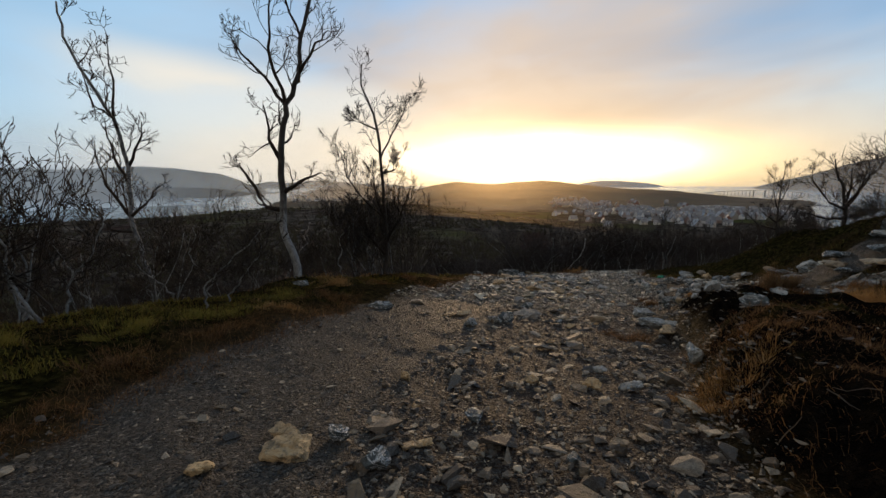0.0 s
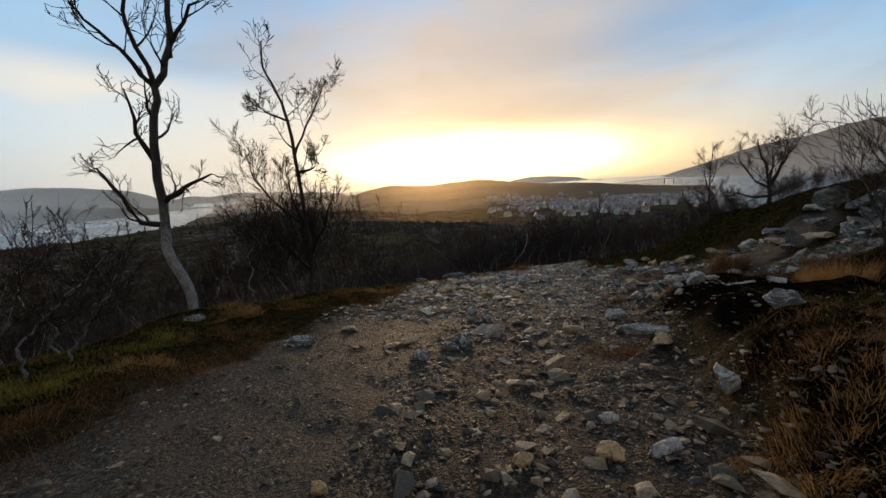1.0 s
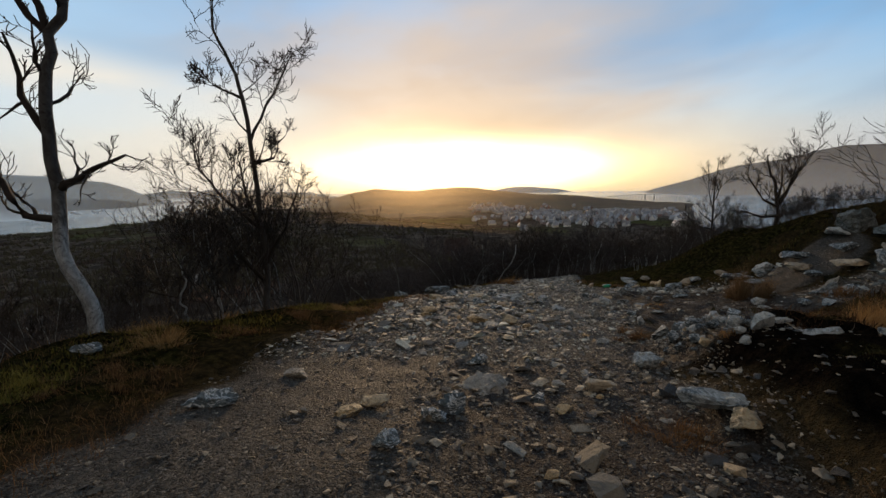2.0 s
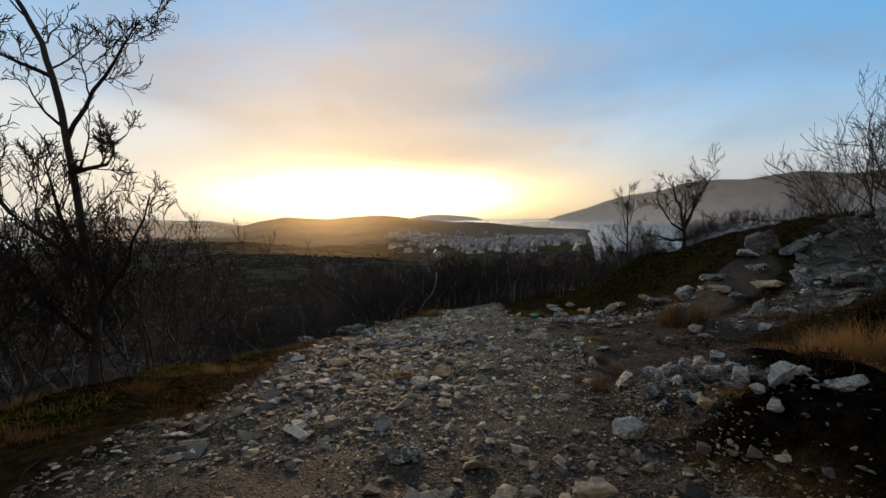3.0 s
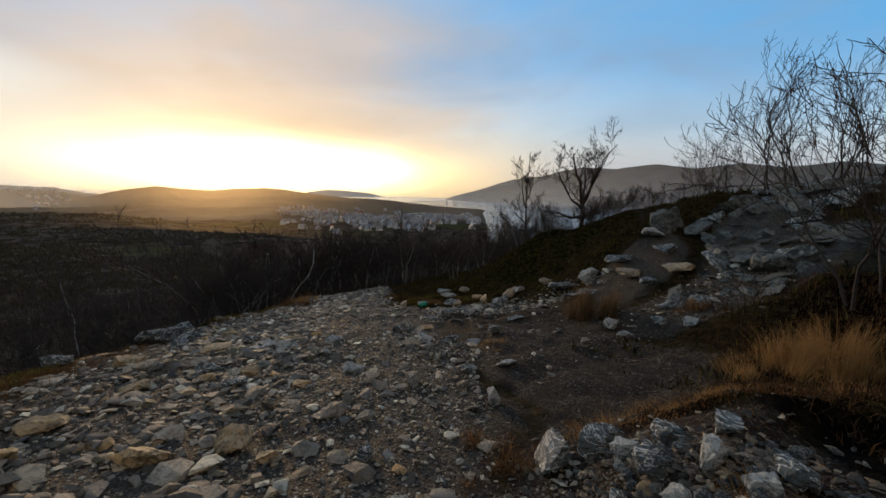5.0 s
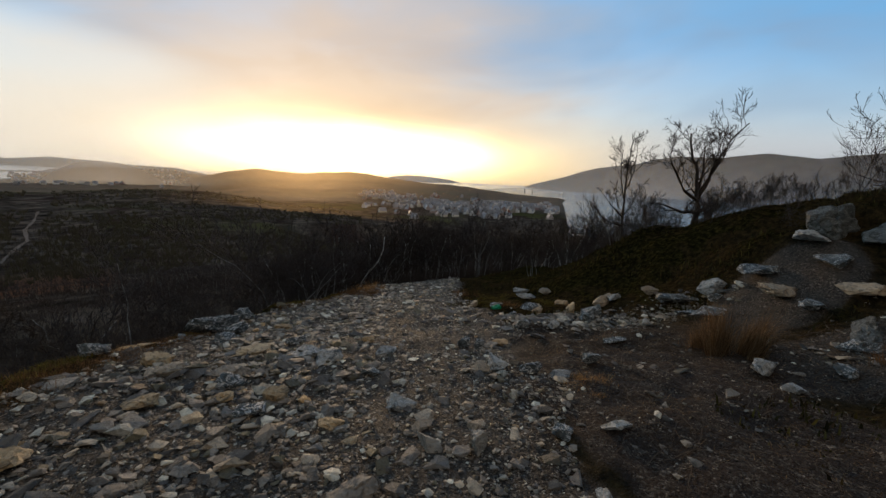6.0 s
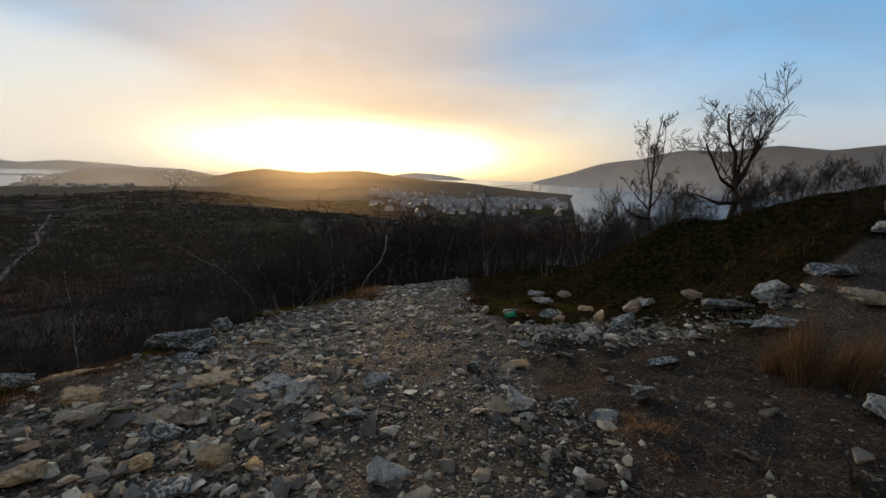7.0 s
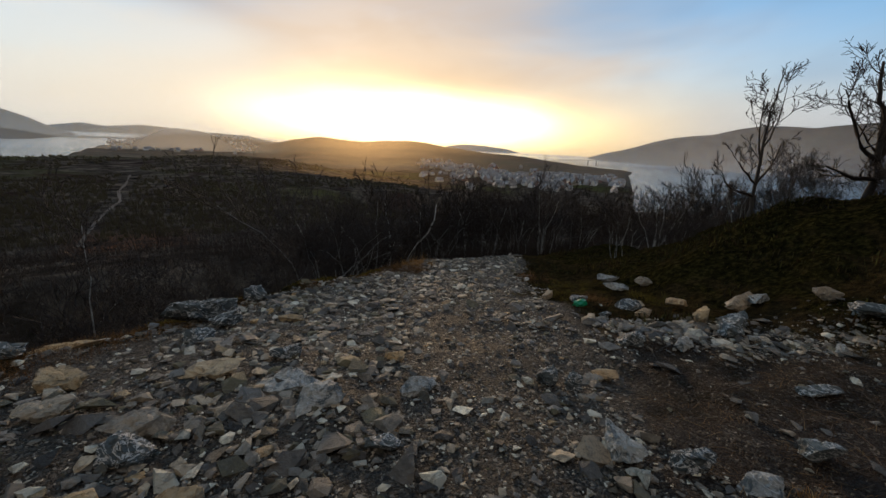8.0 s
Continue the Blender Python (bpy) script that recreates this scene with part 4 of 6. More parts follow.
    (5.44, 10.18, 0.26, 0.20, 0.12, 40, 0.04, STONE_BLUE, "grey rock on bare soil"),
    (3.69, 11.20, 0.30, 0.20, 0.10, 15, 0.03, STONE_TAN_LIT, "yellowish slab on the stony trail"),
    (10.25, 11.95, 0.90, 0.50, 0.16, -20, 0.05, STONE_BLUE, "broad slate slab in the side trail"),
    (10.90, 11.40, 1.05, 0.60, 0.22, 10, 0.06, STONE_GREY, "broad brown-grey slab in the side trail"),
    (11.45, 11.95, 0.80, 0.45, 0.24, -35, 0.08, STONE_BLUE, "tilted slate slab above the side trail"),
    (11.85, 11.15, 1.10, 0.55, 0.26, 20, 0.08, STONE_BLUE, "thick slate slab above the side trail"),
    (12.40, 11.70, 0.90, 0.60, 0.30, -10, 0.10, STONE_PALE, "pale slab on the rocky slope"),
    (10.55, 10.75, 0.60, 0.36, 0.16, 30, 0.06, STONE_BLUE, "flat slate rock beside the climbing path"),
    (11.1, 10.4, 0.75, 0.45, 0.22, -25, 0.07, STONE_GREY, "stepped slab on the climbing path"),
    (4.9, 5.75, 0.16, 0.10, 0.06, 40, 0.02, STONE_PALE, "small white chip on black peat"),
    (13.1, 11.75, 1.50, 0.90, 0.90, 25, 0.0, CRAG, "lichened boulder in the heather slope"),
)


def build_rocks():
    for i, (x, y, lx, ly, lz, turn, up, stone, label) in enumerate(ROCKS):
        me = big_rock(500 + i, lx, ly, lz, stone)
        z = gz(x, y) + up
        rng = random.Random(i)
        solo("rock" if lx < 1.2 else "boulder", me, label, "rock", pose(x, y, z, rng.uniform(-12, 12), rng.uniform(-12, 12), turn), group="rocks along the trail")


build_rocks()


def build_rubble():
    """Loose pieces heaped between the larger rocks of the rubble."""
    rng = random.Random(58)
    shapes = [big_rock(680 + i, 1.0, 0.7, 0.55, (STONE_BLUE, STONE_PALE, STONE_BLUE, STONE_BLUE, STONE_GREY, STONE_BLUE)[i], 0.05) for i in range(6)]
    words = ("blue-grey slate piece in the rubble heap", "whitish broken piece in the rubble heap", "dark slate piece in the rubble heap", "blue slate piece in the rubble heap", "brownish piece in the rubble heap", "slate chip in the rubble heap")
    for _ in range(90):
        x, y, k = 4.42 + rng.gauss(0, 0.3), 7.3 + rng.gauss(0, 0.48), rng.randrange(6)
        s = 0.04 + 0.11 * rng.random() ** 2
        solo("rock", shapes[k], words[k], "rock", pose(x, y, gz(x, y) + 0.22 * s, rng.uniform(-30, 30), rng.uniform(-30, 30), rng.uniform(0, 360)) @ Matrix.Scale(s, 4), group="rubble heap rocks")


build_rubble()


def build_outcrop():
    """Stacked slabs where the side trail climbs the rock."""
    base = thing("rock_outcrop", "stepped outcrop of grey slate slabs beside the trail", "rock outcrop", (12.0, 10.2, gz(12, 10.2)))
    rng = random.Random(41)
    shapes = [big_rock(700 + i, 1.0, 0.62, 0.22, (CRAG, STONE_BLUE, CRAG)[i % 3], 0.05) for i in range(7)]
    for i in range(95):
        t = (i + rng.random()) / 95
        x = 9.6 + 6.0 * t
        y = float(np.interp(x, SIDE_X, SIDE_Y)) + rng.uniform(-1.3, 1.6) * (0.4 + 0.6 * t)
        s = (0.25 + 0.9 * rng.random() ** 1.8) * (0.8 + 0.6 * t)
        z = gz(x, y) - 0.02 * s
        m = base.matrix_world.inverted() @ pose(x, y, z, rng.uniform(-22, 14), rng.uniform(-30, 6), rng.uniform(-70, 70)) @ Matrix.Diagonal((s, s * rng.uniform(0.6, 1.1), s * rng.uniform(0.8, 2.0), 1))
        part("slab", rng.choice(shapes), base, m=m)


build_outcrop()


def build_crag():
    """The rocky brow on the right, built of large blocks."""
    base = thing("crag", "dark lichened rock crag on the hill's brow", "crag", (16.0, 5.5, gz(16, 5.5)))
    rng = random.Random(77)
    shapes = [big_rock(760 + i, 2.6, 1.8, 1.3, CRAG, 0.05) for i in range(6)]
    for i in range(34):
        x = rng.uniform(11.6, 17.0)
        y = rng.uniform(1.5, 8.0) + 0.1 * (x - 12)
        s = 0.30 + 0.55 * rng.random() ** 1.6
        m = base.matrix_world.inverted() @ pose(x, y, gz(x, y) - 0.30 * s, rng.uniform(-12, 12), rng.uniform(-26, -8), rng.uniform(-40, 40)) @ Matrix.Diagonal((s, s, s * 0.7, 1))
        part("block", rng.choice(shapes), base, m=m)


build_crag()


# ---- birches ----
BRUSH = m_twig("brushwood_bark", (0.010, 0.0085, 0.008), (0.062, 0.052, 0.048))
DARK = m_twig("dark_birch_bark", (0.018, 0.015, 0.013), (0.075, 0.066, 0.058))


FINE = [0.0046]  # the thinnest twig
THIN = [(0.34, 0.54)]  # how much thinner a branch is than its parent
SPREAD = [(0.5, 1.05)]  # angles at which branches leave


def tube(V, F, pts, radii, sides):
    start = len(V)
    n = len(pts)
    for k, (p, r) in enumerate(zip(pts, radii)):
        d = (pts[min(k + 1, n - 1)] - pts[max(k - 1, 0)])
        d = d.normalized() if d.length > 1e-6 else Vector((0, 0, 1))
        a = d.orthogonal().normalized()
        b = d.cross(a)
        for s in range(sides):
            w = 2 * math.pi * s / sides
            V.append(p + a * (math.cos(w) * r) + b * (math.sin(w) * r))
    for k in range(n - 1):
        for s in range(sides):
            t = (s + 1) % sides
            F.append((start + k * sides + s, start + k * sides + t, start + (k + 1) * sides + t, start + (k + 1) * sides + s))
    F.append(tuple(start + (n - 1) * sides + s for s in range(sides)))


def grow(rng, out, p, d, length, r, level, top, kids, bend=0.22, lift=0.10):
    """A crooked branch and, down to the level top, what grows from it."""
    n = max(4, int(7 - level))
    pts, radii, d = [p.copy()], [r], d.normalized()
    for k in range(n):
        d = (d + Vector((rng.gauss(0, bend), rng.gauss(0, bend), rng.gauss(0, bend) + lift))).normalized()
        pts.append(pts[-1] + d * (length / n))
        radii.append(max(FINE[0], r * (1 - 0.8 * (k + 1) / n)))
    out.setdefault(level, []).append((pts, radii))
    if level < top:
        sprout(rng, out, pts, radii, length, level, top, kids, bend, lift)


def sprout(rng, out, pts, radii, length, level, top, kids, bend=0.22, lift=0.10, low=0.25):
    count = kids[min(level, len(kids) - 1)]
    n = len(pts) - 1
    for c in range(count):
        f = (low + (1 - low) * (c + rng.random()) / count) * n
        k = min(int(f), n - 1)
        q = pts[k].lerp(pts[k + 1], f - k)
        along = (pts[k + 1] - pts[k]).normalized()
        side = along.orthogonal().normalized()
        side.rotate(Matrix.Rotation(rng.uniform(0, 2 * math.pi), 3, along))
        spread = rng.uniform(*SPREAD[0])
        grow(rng, out, q, along * math.cos(spread) + side * math.sin(spread), length * rng.uniform(0.38, 0.68) * (1.15 - 0.5 * f / n),
             max(FINE[0] * 1.3, radii[k] * rng.uniform(*THIN[0])), level + 1, top, kids, bend, lift)


def branch_mesh(name, runs, material, sides):
    V, F = [], []
    for pts, radii in runs:
        tube(V, F, pts, radii, sides)
    return mesh_of(name, V, F, material)


def hero_birch(label, at, trunk, limbs, r0, seed, depth=0.25, kids=(6, 5, 3), twist=0.0, bark=None):
    """A birch with a drawn trunk and main limbs (sideways, up); twigs grow from them."""
    rng = random.Random(seed)
    tree = thing("birch_tree", label, "tree", (*at, gz(*at) - 0.08), twist, group="bare birches")

    def run(line, r, start=None, thin=0.25):
        pts = []
        yoff, prev = (0.0, None) if start is None else (start.y, start)
        for k, (sx, up) in enumerate(line):
            yoff += rng.uniform(-depth, depth) * (0.5 if k else 0)
            p = Vector((sx, yoff, up))
            if prev is not None:
                for h in (0.33, 0.66):
                    q = prev.lerp(p, h)
                    pts.append(q + Vector((rng.gauss(0, 0.02), rng.gauss(0, 0.02), 0)))
            pts.append(p)
            prev = p
        if start is not None:
            pts = [start] + pts
        return pts, [r * (1 - (1 - thin) * k / (len(pts) - 1)) for k in range(len(pts))]

    tp, tr = run(trunk, r0)
    tr[0] = r0 * 1.5
    part("trunk", branch_mesh("trunk", [(tp, tr)], bark or BARK, 9), tree)
    twigs = {}
    sprout(rng, twigs, tp, tr, 1.6, 0, 3, (7, 6, 4), low=0.35)
    for line in limbs:
        near = min(tp, key=lambda q: (q.x - line[0][0]) ** 2 + (q.z - line[0][1]) ** 2)
        k = tp.index(near)
        lp, lr = run(line[1:], tr[k] * 0.8, near, 0.25)
        part("limb", branch_mesh("limb", [(lp, lr)], (bark or BARK) if lr[0] > 0.035 and r0 < 0.06 else TWIG, 6), tree)
        long = sum((lp[i + 1] - lp[i]).length for i in range(len(lp) - 1))
        sprout(rng, twigs, lp, lr, max(long * 0.8, 0.5 * r0 * 26), 0, 3, kids, low=0.2)
    runs = [run_ for level in sorted(twigs) for run_ in twigs[level]]
    part("crown", branch_mesh("crown", runs, TWIG, 4), tree)
    return tree


hero_birch("tall leaning silver birch, bare of leaves", (-6.15, 8.75),
           ((0, 0), (-0.27, 0.93), (-0.54, 1.98), (-0.65, 2.92), (-0.65, 3.98), (-0.74, 4.95), (-1.03, 5.62), (-1.48, 6.52), (-1.62, 7.2)),
           (((-0.74, 4.95), (-0.64, 5.7), (-0.62, 6.6)), ((-0.65, 3.9), (-0.36, 4.5), (-0.20, 4.9)), ((-0.65, 2.92), (-1.1, 3.6), (-1.32, 4.3)),
            ((-0.60, 2.5), (-1.1, 2.62), (-1.6, 3.15)), ((-0.65, 2.92), (-0.28, 3.2), (0.0, 3.6)), ((-0.74, 4.95), (-1.12, 5.2), (-1.25, 6.0)), ((-0.65, 3.6), (-0.9, 4.2), (-0.9, 4.8))), 0.066, 11)
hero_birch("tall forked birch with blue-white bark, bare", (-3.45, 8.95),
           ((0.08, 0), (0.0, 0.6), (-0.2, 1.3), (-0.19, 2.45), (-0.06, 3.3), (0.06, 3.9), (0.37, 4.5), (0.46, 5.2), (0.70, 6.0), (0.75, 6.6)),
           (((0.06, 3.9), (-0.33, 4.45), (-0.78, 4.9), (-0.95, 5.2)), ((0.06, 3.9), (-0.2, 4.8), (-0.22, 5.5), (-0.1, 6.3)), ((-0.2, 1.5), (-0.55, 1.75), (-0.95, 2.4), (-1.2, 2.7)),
            ((-0.19, 2.6), (-0.38, 3.2), (-0.42, 3.9)), ((0.40, 4.6), (0.75, 5.1), (1.05, 5.3)), ((-0.2, 2.2), (0.2, 2.3), (0.7, 2.5)), ((0.46, 5.2), (0.2, 5.9), (0.25, 6.5))), 0.095, 12, bark=BARK_BACKLIT_TOP)
hero_birch("slender crooked birch above a thicket, bare", (-1.75, 11.1),
           ((0, 0), (0.06, 1.0), (0.04, 1.7), (0.0, 2.9), (-0.07, 4.0), (-0.25, 4.6), (-0.45, 5.1), (-0.42, 5.6)),
           (((0.0, 3.2), (0.28, 3.9), (0.62, 4.5), (0.8, 4.85)), ((0.04, 1.7), (-0.5, 2.2), (-0.95, 2.8), (-1.1, 3.4)), ((-0.07, 4.0), (-0.5, 4.2), (-0.75, 4.5)),
            ((0.0, 2.9), (0.35, 3.0), (0.55, 3.4)), ((0.04, 1.7), (-0.2, 2.4), (-0.25, 3.0)), ((0.06, 0.9), (0.45, 1.7), (0.75, 2.6)), ((0.06, 0.7), (-0.45, 1.3), (-0.7, 2.0))), 0.06, 13, kids=(8, 8, 5), bark=DARK)
hero_birch("upright young birch on the heather slope, bare", (13.5, 16.9),
           ((0, 0), (0.02, 0.8), (0.05, 1.6), (0.10, 2.4), (0.18, 3.2)),
           (((0.02, 0.8), (-0.45, 1.1), (-0.85, 1.5)), ((0.02, 0.8), (0.35, 1.2), (0.55, 1.8)), ((0.05, 1.3), (-0.22, 2.0), (-0.30, 2.8)), ((0.05, 1.5), (0.33, 2.2), (0.45, 2.9)), ((0.02, 0.6), (-0.7, 0.7), (-1.2, 1.1))), 0.045, 14, bark=DARK)
hero_birch("spreading gnarled birch on the brow, bare", (15.0, 15.75),
           ((0, 0), (0.03, 0.7), (0.0, 1.2), (-0.15, 1.8), (-0.4, 2.4), (-0.55, 2.9)),
           (((0.0, 1.1), (0.4, 1.6), (0.75, 2.3), (1.5, 3.0), (1.9, 3.4)), ((0.0, 1.0), (-0.6, 1.3), (-1.2, 2.0), (-1.5, 2.3)), ((0.03, 0.7), (-0.7, 0.7), (-1.4, 0.9)),
            ((0.0, 1.2), (0.15, 1.9), (0.1, 2.6)), ((0.0, 1.1), (0.5, 1.9), (0.55, 2.7)), ((0.03, 0.7), (0.7, 0.9), (1.1, 1.3))), 0.085, 15, kids=(7, 8, 4), bark=DARK)


def shrub_template(seed, height, stems, kids=(5, 5, 3), lean=0.25, r0=0.015, bark=None, bend=0.15, twig=None, lift=0.13):
    """A birch bush of several stems from one root."""
    rng = random.Random(seed)
    out = {}
    for s in range(stems):
        a = 2 * math.pi * (s + rng.random()) / stems
        d = Vector((math.cos(a) * lean, math.sin(a) * lean, 1))
        grow(rng, out, Vector((math.cos(a) * 0.06 * stems, math.sin(a) * 0.06 * stems, 0)), d, height * rng.uniform(0.7, 1.0), r0 * height / 2 * rng.uniform(0.8, 1.3), 0, 3, kids, bend, lift)
    trunk = branch_mesh("trunk", out[0], bark or (BARK if stems < 3 or seed % 3 == 1 else DARK), 6)
    crown = branch_mesh("crown", [r for lv in sorted(out) if lv > 0 for r in out[lv]], twig or TWIG, 3)
    tall = max(v.co.z for v in crown.vertices)
    return trunk, crown, tall


def bush(meshes, at, size, turn, label, name="birch_bush", group="birch thicket", tip=0.0):
    ob = thing(name, label, "bush" if "bush" in name else "tree", group=group)
    ob.matrix_world = pose(at[0], at[1], at[2], tip, 0, turn) @ Matrix.Scale(size / meshes[2], 4)
    part("trunk", meshes[0], ob)
    part("crown", meshes[1], ob)
    return ob


FINE[0], SPREAD[0] = 0.0034, (0.45, 1.0)


def stunted(at, height, lean, seed):
    """A low birch whose pale stem the wind has bent to and fro."""
    rng = random.Random(seed)
    line, x = [(0.0, 0.0)], 0.0
    for k in range(1, 7):
        x += lean * height / 6 + rng.uniform(-0.15, 0.15) * height
        line.append((x, height * k / 6))
    limbs = []
    for k in (2, 3, 4, 5):
        sx, up = line[k]
        s = rng.choice((-1, 1)) * rng.uniform(0.12, 0.3) * height
        limbs.append(((sx, up), (sx + s, up + 0.08 * height), (sx + 1.5 * s, up + rng.uniform(0.15, 0.35) * height)))
    hero_birch("stunted crooked birch with a pale stem", at, line, limbs, 0.012 + 0.006 * height, seed, depth=0.12, kids=(3, 4, 2))


for i, (x, y, h, lean) in enumerate(((-4.6, 4.35, 1.7, -0.3), (-4.9, 4.9, 1.5, 0.15), (-5.2, 4.6, 1.7, 0.1), (-3.65, 5.85, 1.25, 0.35), (-4.1, 6.0, 0.9, -0.3), (-3.5, 6.3, 1.0, 0.25), (-5.1, 5.6, 1.5, -0.2),
                                     (-5.6, 5.2, 1.9, -0.1), (-6.0, 4.4, 1.9, 0.2), (-5.4, 6.6, 1.6, 0.3), (-4.4, 7.4, 1.5, -0.25), (-2.6, 9.9, 1.6, 0.2), (-0.9, 13.2, 1.5, -0.3), (0.6, 15.6, 1.3, -0.35), (-0.2, 14.6, 1.4, 0.2), (0.2, 13.9, 1.0, -0.5))):
    stunted((x, y), h, lean, 400 + i)

THIN[0], SPREAD[0], FINE[0] = (0.45, 0.68), (0.4, 0.95), 0.0056
BUSHES = [shrub_template(200 + i, 2.6, (3, 5, 4, 6, 2, 5)[i % 6]) for i in range(6)]
FINE[0], SPREAD[0] = 0.0042, (0.3, 0.75)
HILLSIDE = [shrub_template(260 + i, 3.0, 4 + i % 3, (6, 4, 3), 0.36, 0.014, DARK, 0.20, None, 0.10) for i in range(4)]
FINE[0], SPREAD[0] = 0.0045, (0.4, 0.95)
POLES = [shrub_template(230 + i, 4.2, (1, 1, 2, 1)[i], (8, 5, 3), 0.16, 0.011, None if i == 1 else DARK) for i in range(4)]

# stouter kinds for the open slopes
FINE[0], SPREAD[0] = 0.0065, (0.45, 1.05)
CREST = [shrub_template(280 + i, 2.2, (4, 6, 5, 7)[i], (7, 5, 3), 0.5, 0.014, DARK, 0.28, BRUSH) for i in range(4)]
FINE[0] = 0.008
STANDS = [shrub_template(300 + i, 4.2, (1, 2, 1, 2, 1)[i], (9, 6, 3), 0.2, 0.014, BARK if i != 2 else DARK, 0.2, BRUSH) for i in range(5)]
FINE[0] = 0.013
PALE_BARK = m_bark("pale_birch_bark", 99.0, 0.95)
WOOD = [shrub_template(330 + i, 4.4, (1, 2, 1, 1, 2)[i], (8, 4, 3), 0.16, 0.026, PALE_BARK if i % 2 == 0 else DARK, 0.2, TWIG) for i in range(5)]


def sight_top(x, y):
    """The height to which the wind lets the wood grow."""
    r, az = math.hypot(x - 4, y - 10), math.degrees(math.atan2(x - 4, y - 10))
    el = float(np.interp(az, (-90, -40, -10, 5, 15, 30, 45, 60), (-9, -8, -7.5, -6.9, -6.0, -5.1, -4.0, -2.2)))
    return 0.6 + r * math.tan(radians(el))


def plant_thicket():
    rng = random.Random(9)
    made = 0
    spots = []
    for x, y, h in ((-3.0, 10.4, 2.6), (-2.4, 10.7, 3.2), (-2.0, 11.5, 3.7), (-1.5, 11.6, 3.2), (-1.1, 12.0, 2.8), (-2.7, 11.6, 3.8), (-1.9, 12.6, 3.6), (-3.3, 12.2, 3.8), (-4.3, 9.8, 1.3), (-4.9, 9.2, 1.1), (-7.4, 8.2, 1.6), (-8.2, 8.9, 1.9),
                    (-9.3, 9.4, 2.2), (-7.9, 7.4, 1.3), (-6.3, 6.9, 1.2), (-5.6, 8.0, 1.1), (-9.0, 7.8, 1.5), (-0.6, 12.6, 2.0), (-3.4, 10.9, 2.2), (-7.0, 9.6, 1.5)):
        bush((BUSHES + HILLSIDE)[len(spots) * 7 % 10], (x, y, gz(x, y) - 0.05), h, len(spots) * 71.0, "crooked bare birch bush on the trail's brow")
        spots.append((x, y))
    while made < 510:
        if made >= 410:
            y = rng.uniform(6.0, 15.0)
            x = float(np.interp(y, BROW_Y, BROW_X)) - 0.3 - rng.expovariate(1 / 1.3)
        elif made < 140:
            y = rng.uniform(3.0, 24.0)
            x = float(np.interp(y, BROW_Y, BROW_X)) - 0.25 - rng.expovariate(1 / 2.2)
        elif made < 360:
            a, r = radians(rng.uniform(3, 56)), 14.5 * 2.8 ** rng.random()
            x, y = 4 + r * math.sin(a), 10 + r * math.cos(a)
        else:
            a, r = radians(rng.uniform(-70, 10)), 9 * 5 ** rng.random()
            x, y = 4 + r * math.sin(a), 10 + r * math.cos(a)
        lo, hi = trail(y)
        brow, foot = float(np.interp(y, BROW_Y, BROW_X)), float(np.interp(y, FOOT_Y, FOOT_X))
        if brow - 0.2 < x < foot + 3 and y < 24.5 or y < 30 and lo - 0.8 < x < hi + 0.8 and y < 26:
            continue
        if x > foot and y < 19.5 - 0.12 * max(0, x - 14):
            continue
        if any((x - p) ** 2 + (y - q) ** 2 < 0.35 for p, q in spots):
            continue
        spots.append((x, y))
        z = gz(x, y)
        room = sight_top(x, y) - z
        if y < 12.5 and brow - x < 3.5:
            room = rng.uniform(0.6, 1.5) + 0.22 * (brow - x)
        h = max(0.8, min(room * rng.uniform(0.5, 1.12) * (0.62 if x < 3 and y > 12.5 else 1.0) + (1.2 if rng.random() < 0.15 else 0), 5.0))
        pole = h > 2.2 and rng.random() < 0.6
        far = math.hypot(x - 1, y - 5) > 8.5
        meshes = rng.choice((STANDS if pole or h > 1.9 else CREST) if far else (POLES if pole else BUSHES))
        size = h
        if far and 140 <= made < 360 and rng.random() < 0.5:
            meshes, pole, size = rng.choice(WOOD), True, h
        bush(meshes, (x, y, z - 0.05), size, rng.uniform(0, 360), "slim bare birch among the thicket" if pole else "bare many-stemmed birch bush on the slope", "young_birch" if pole else "birch_bush", tip=rng.uniform(-8, 8))
        made += 1


plant_thicket()

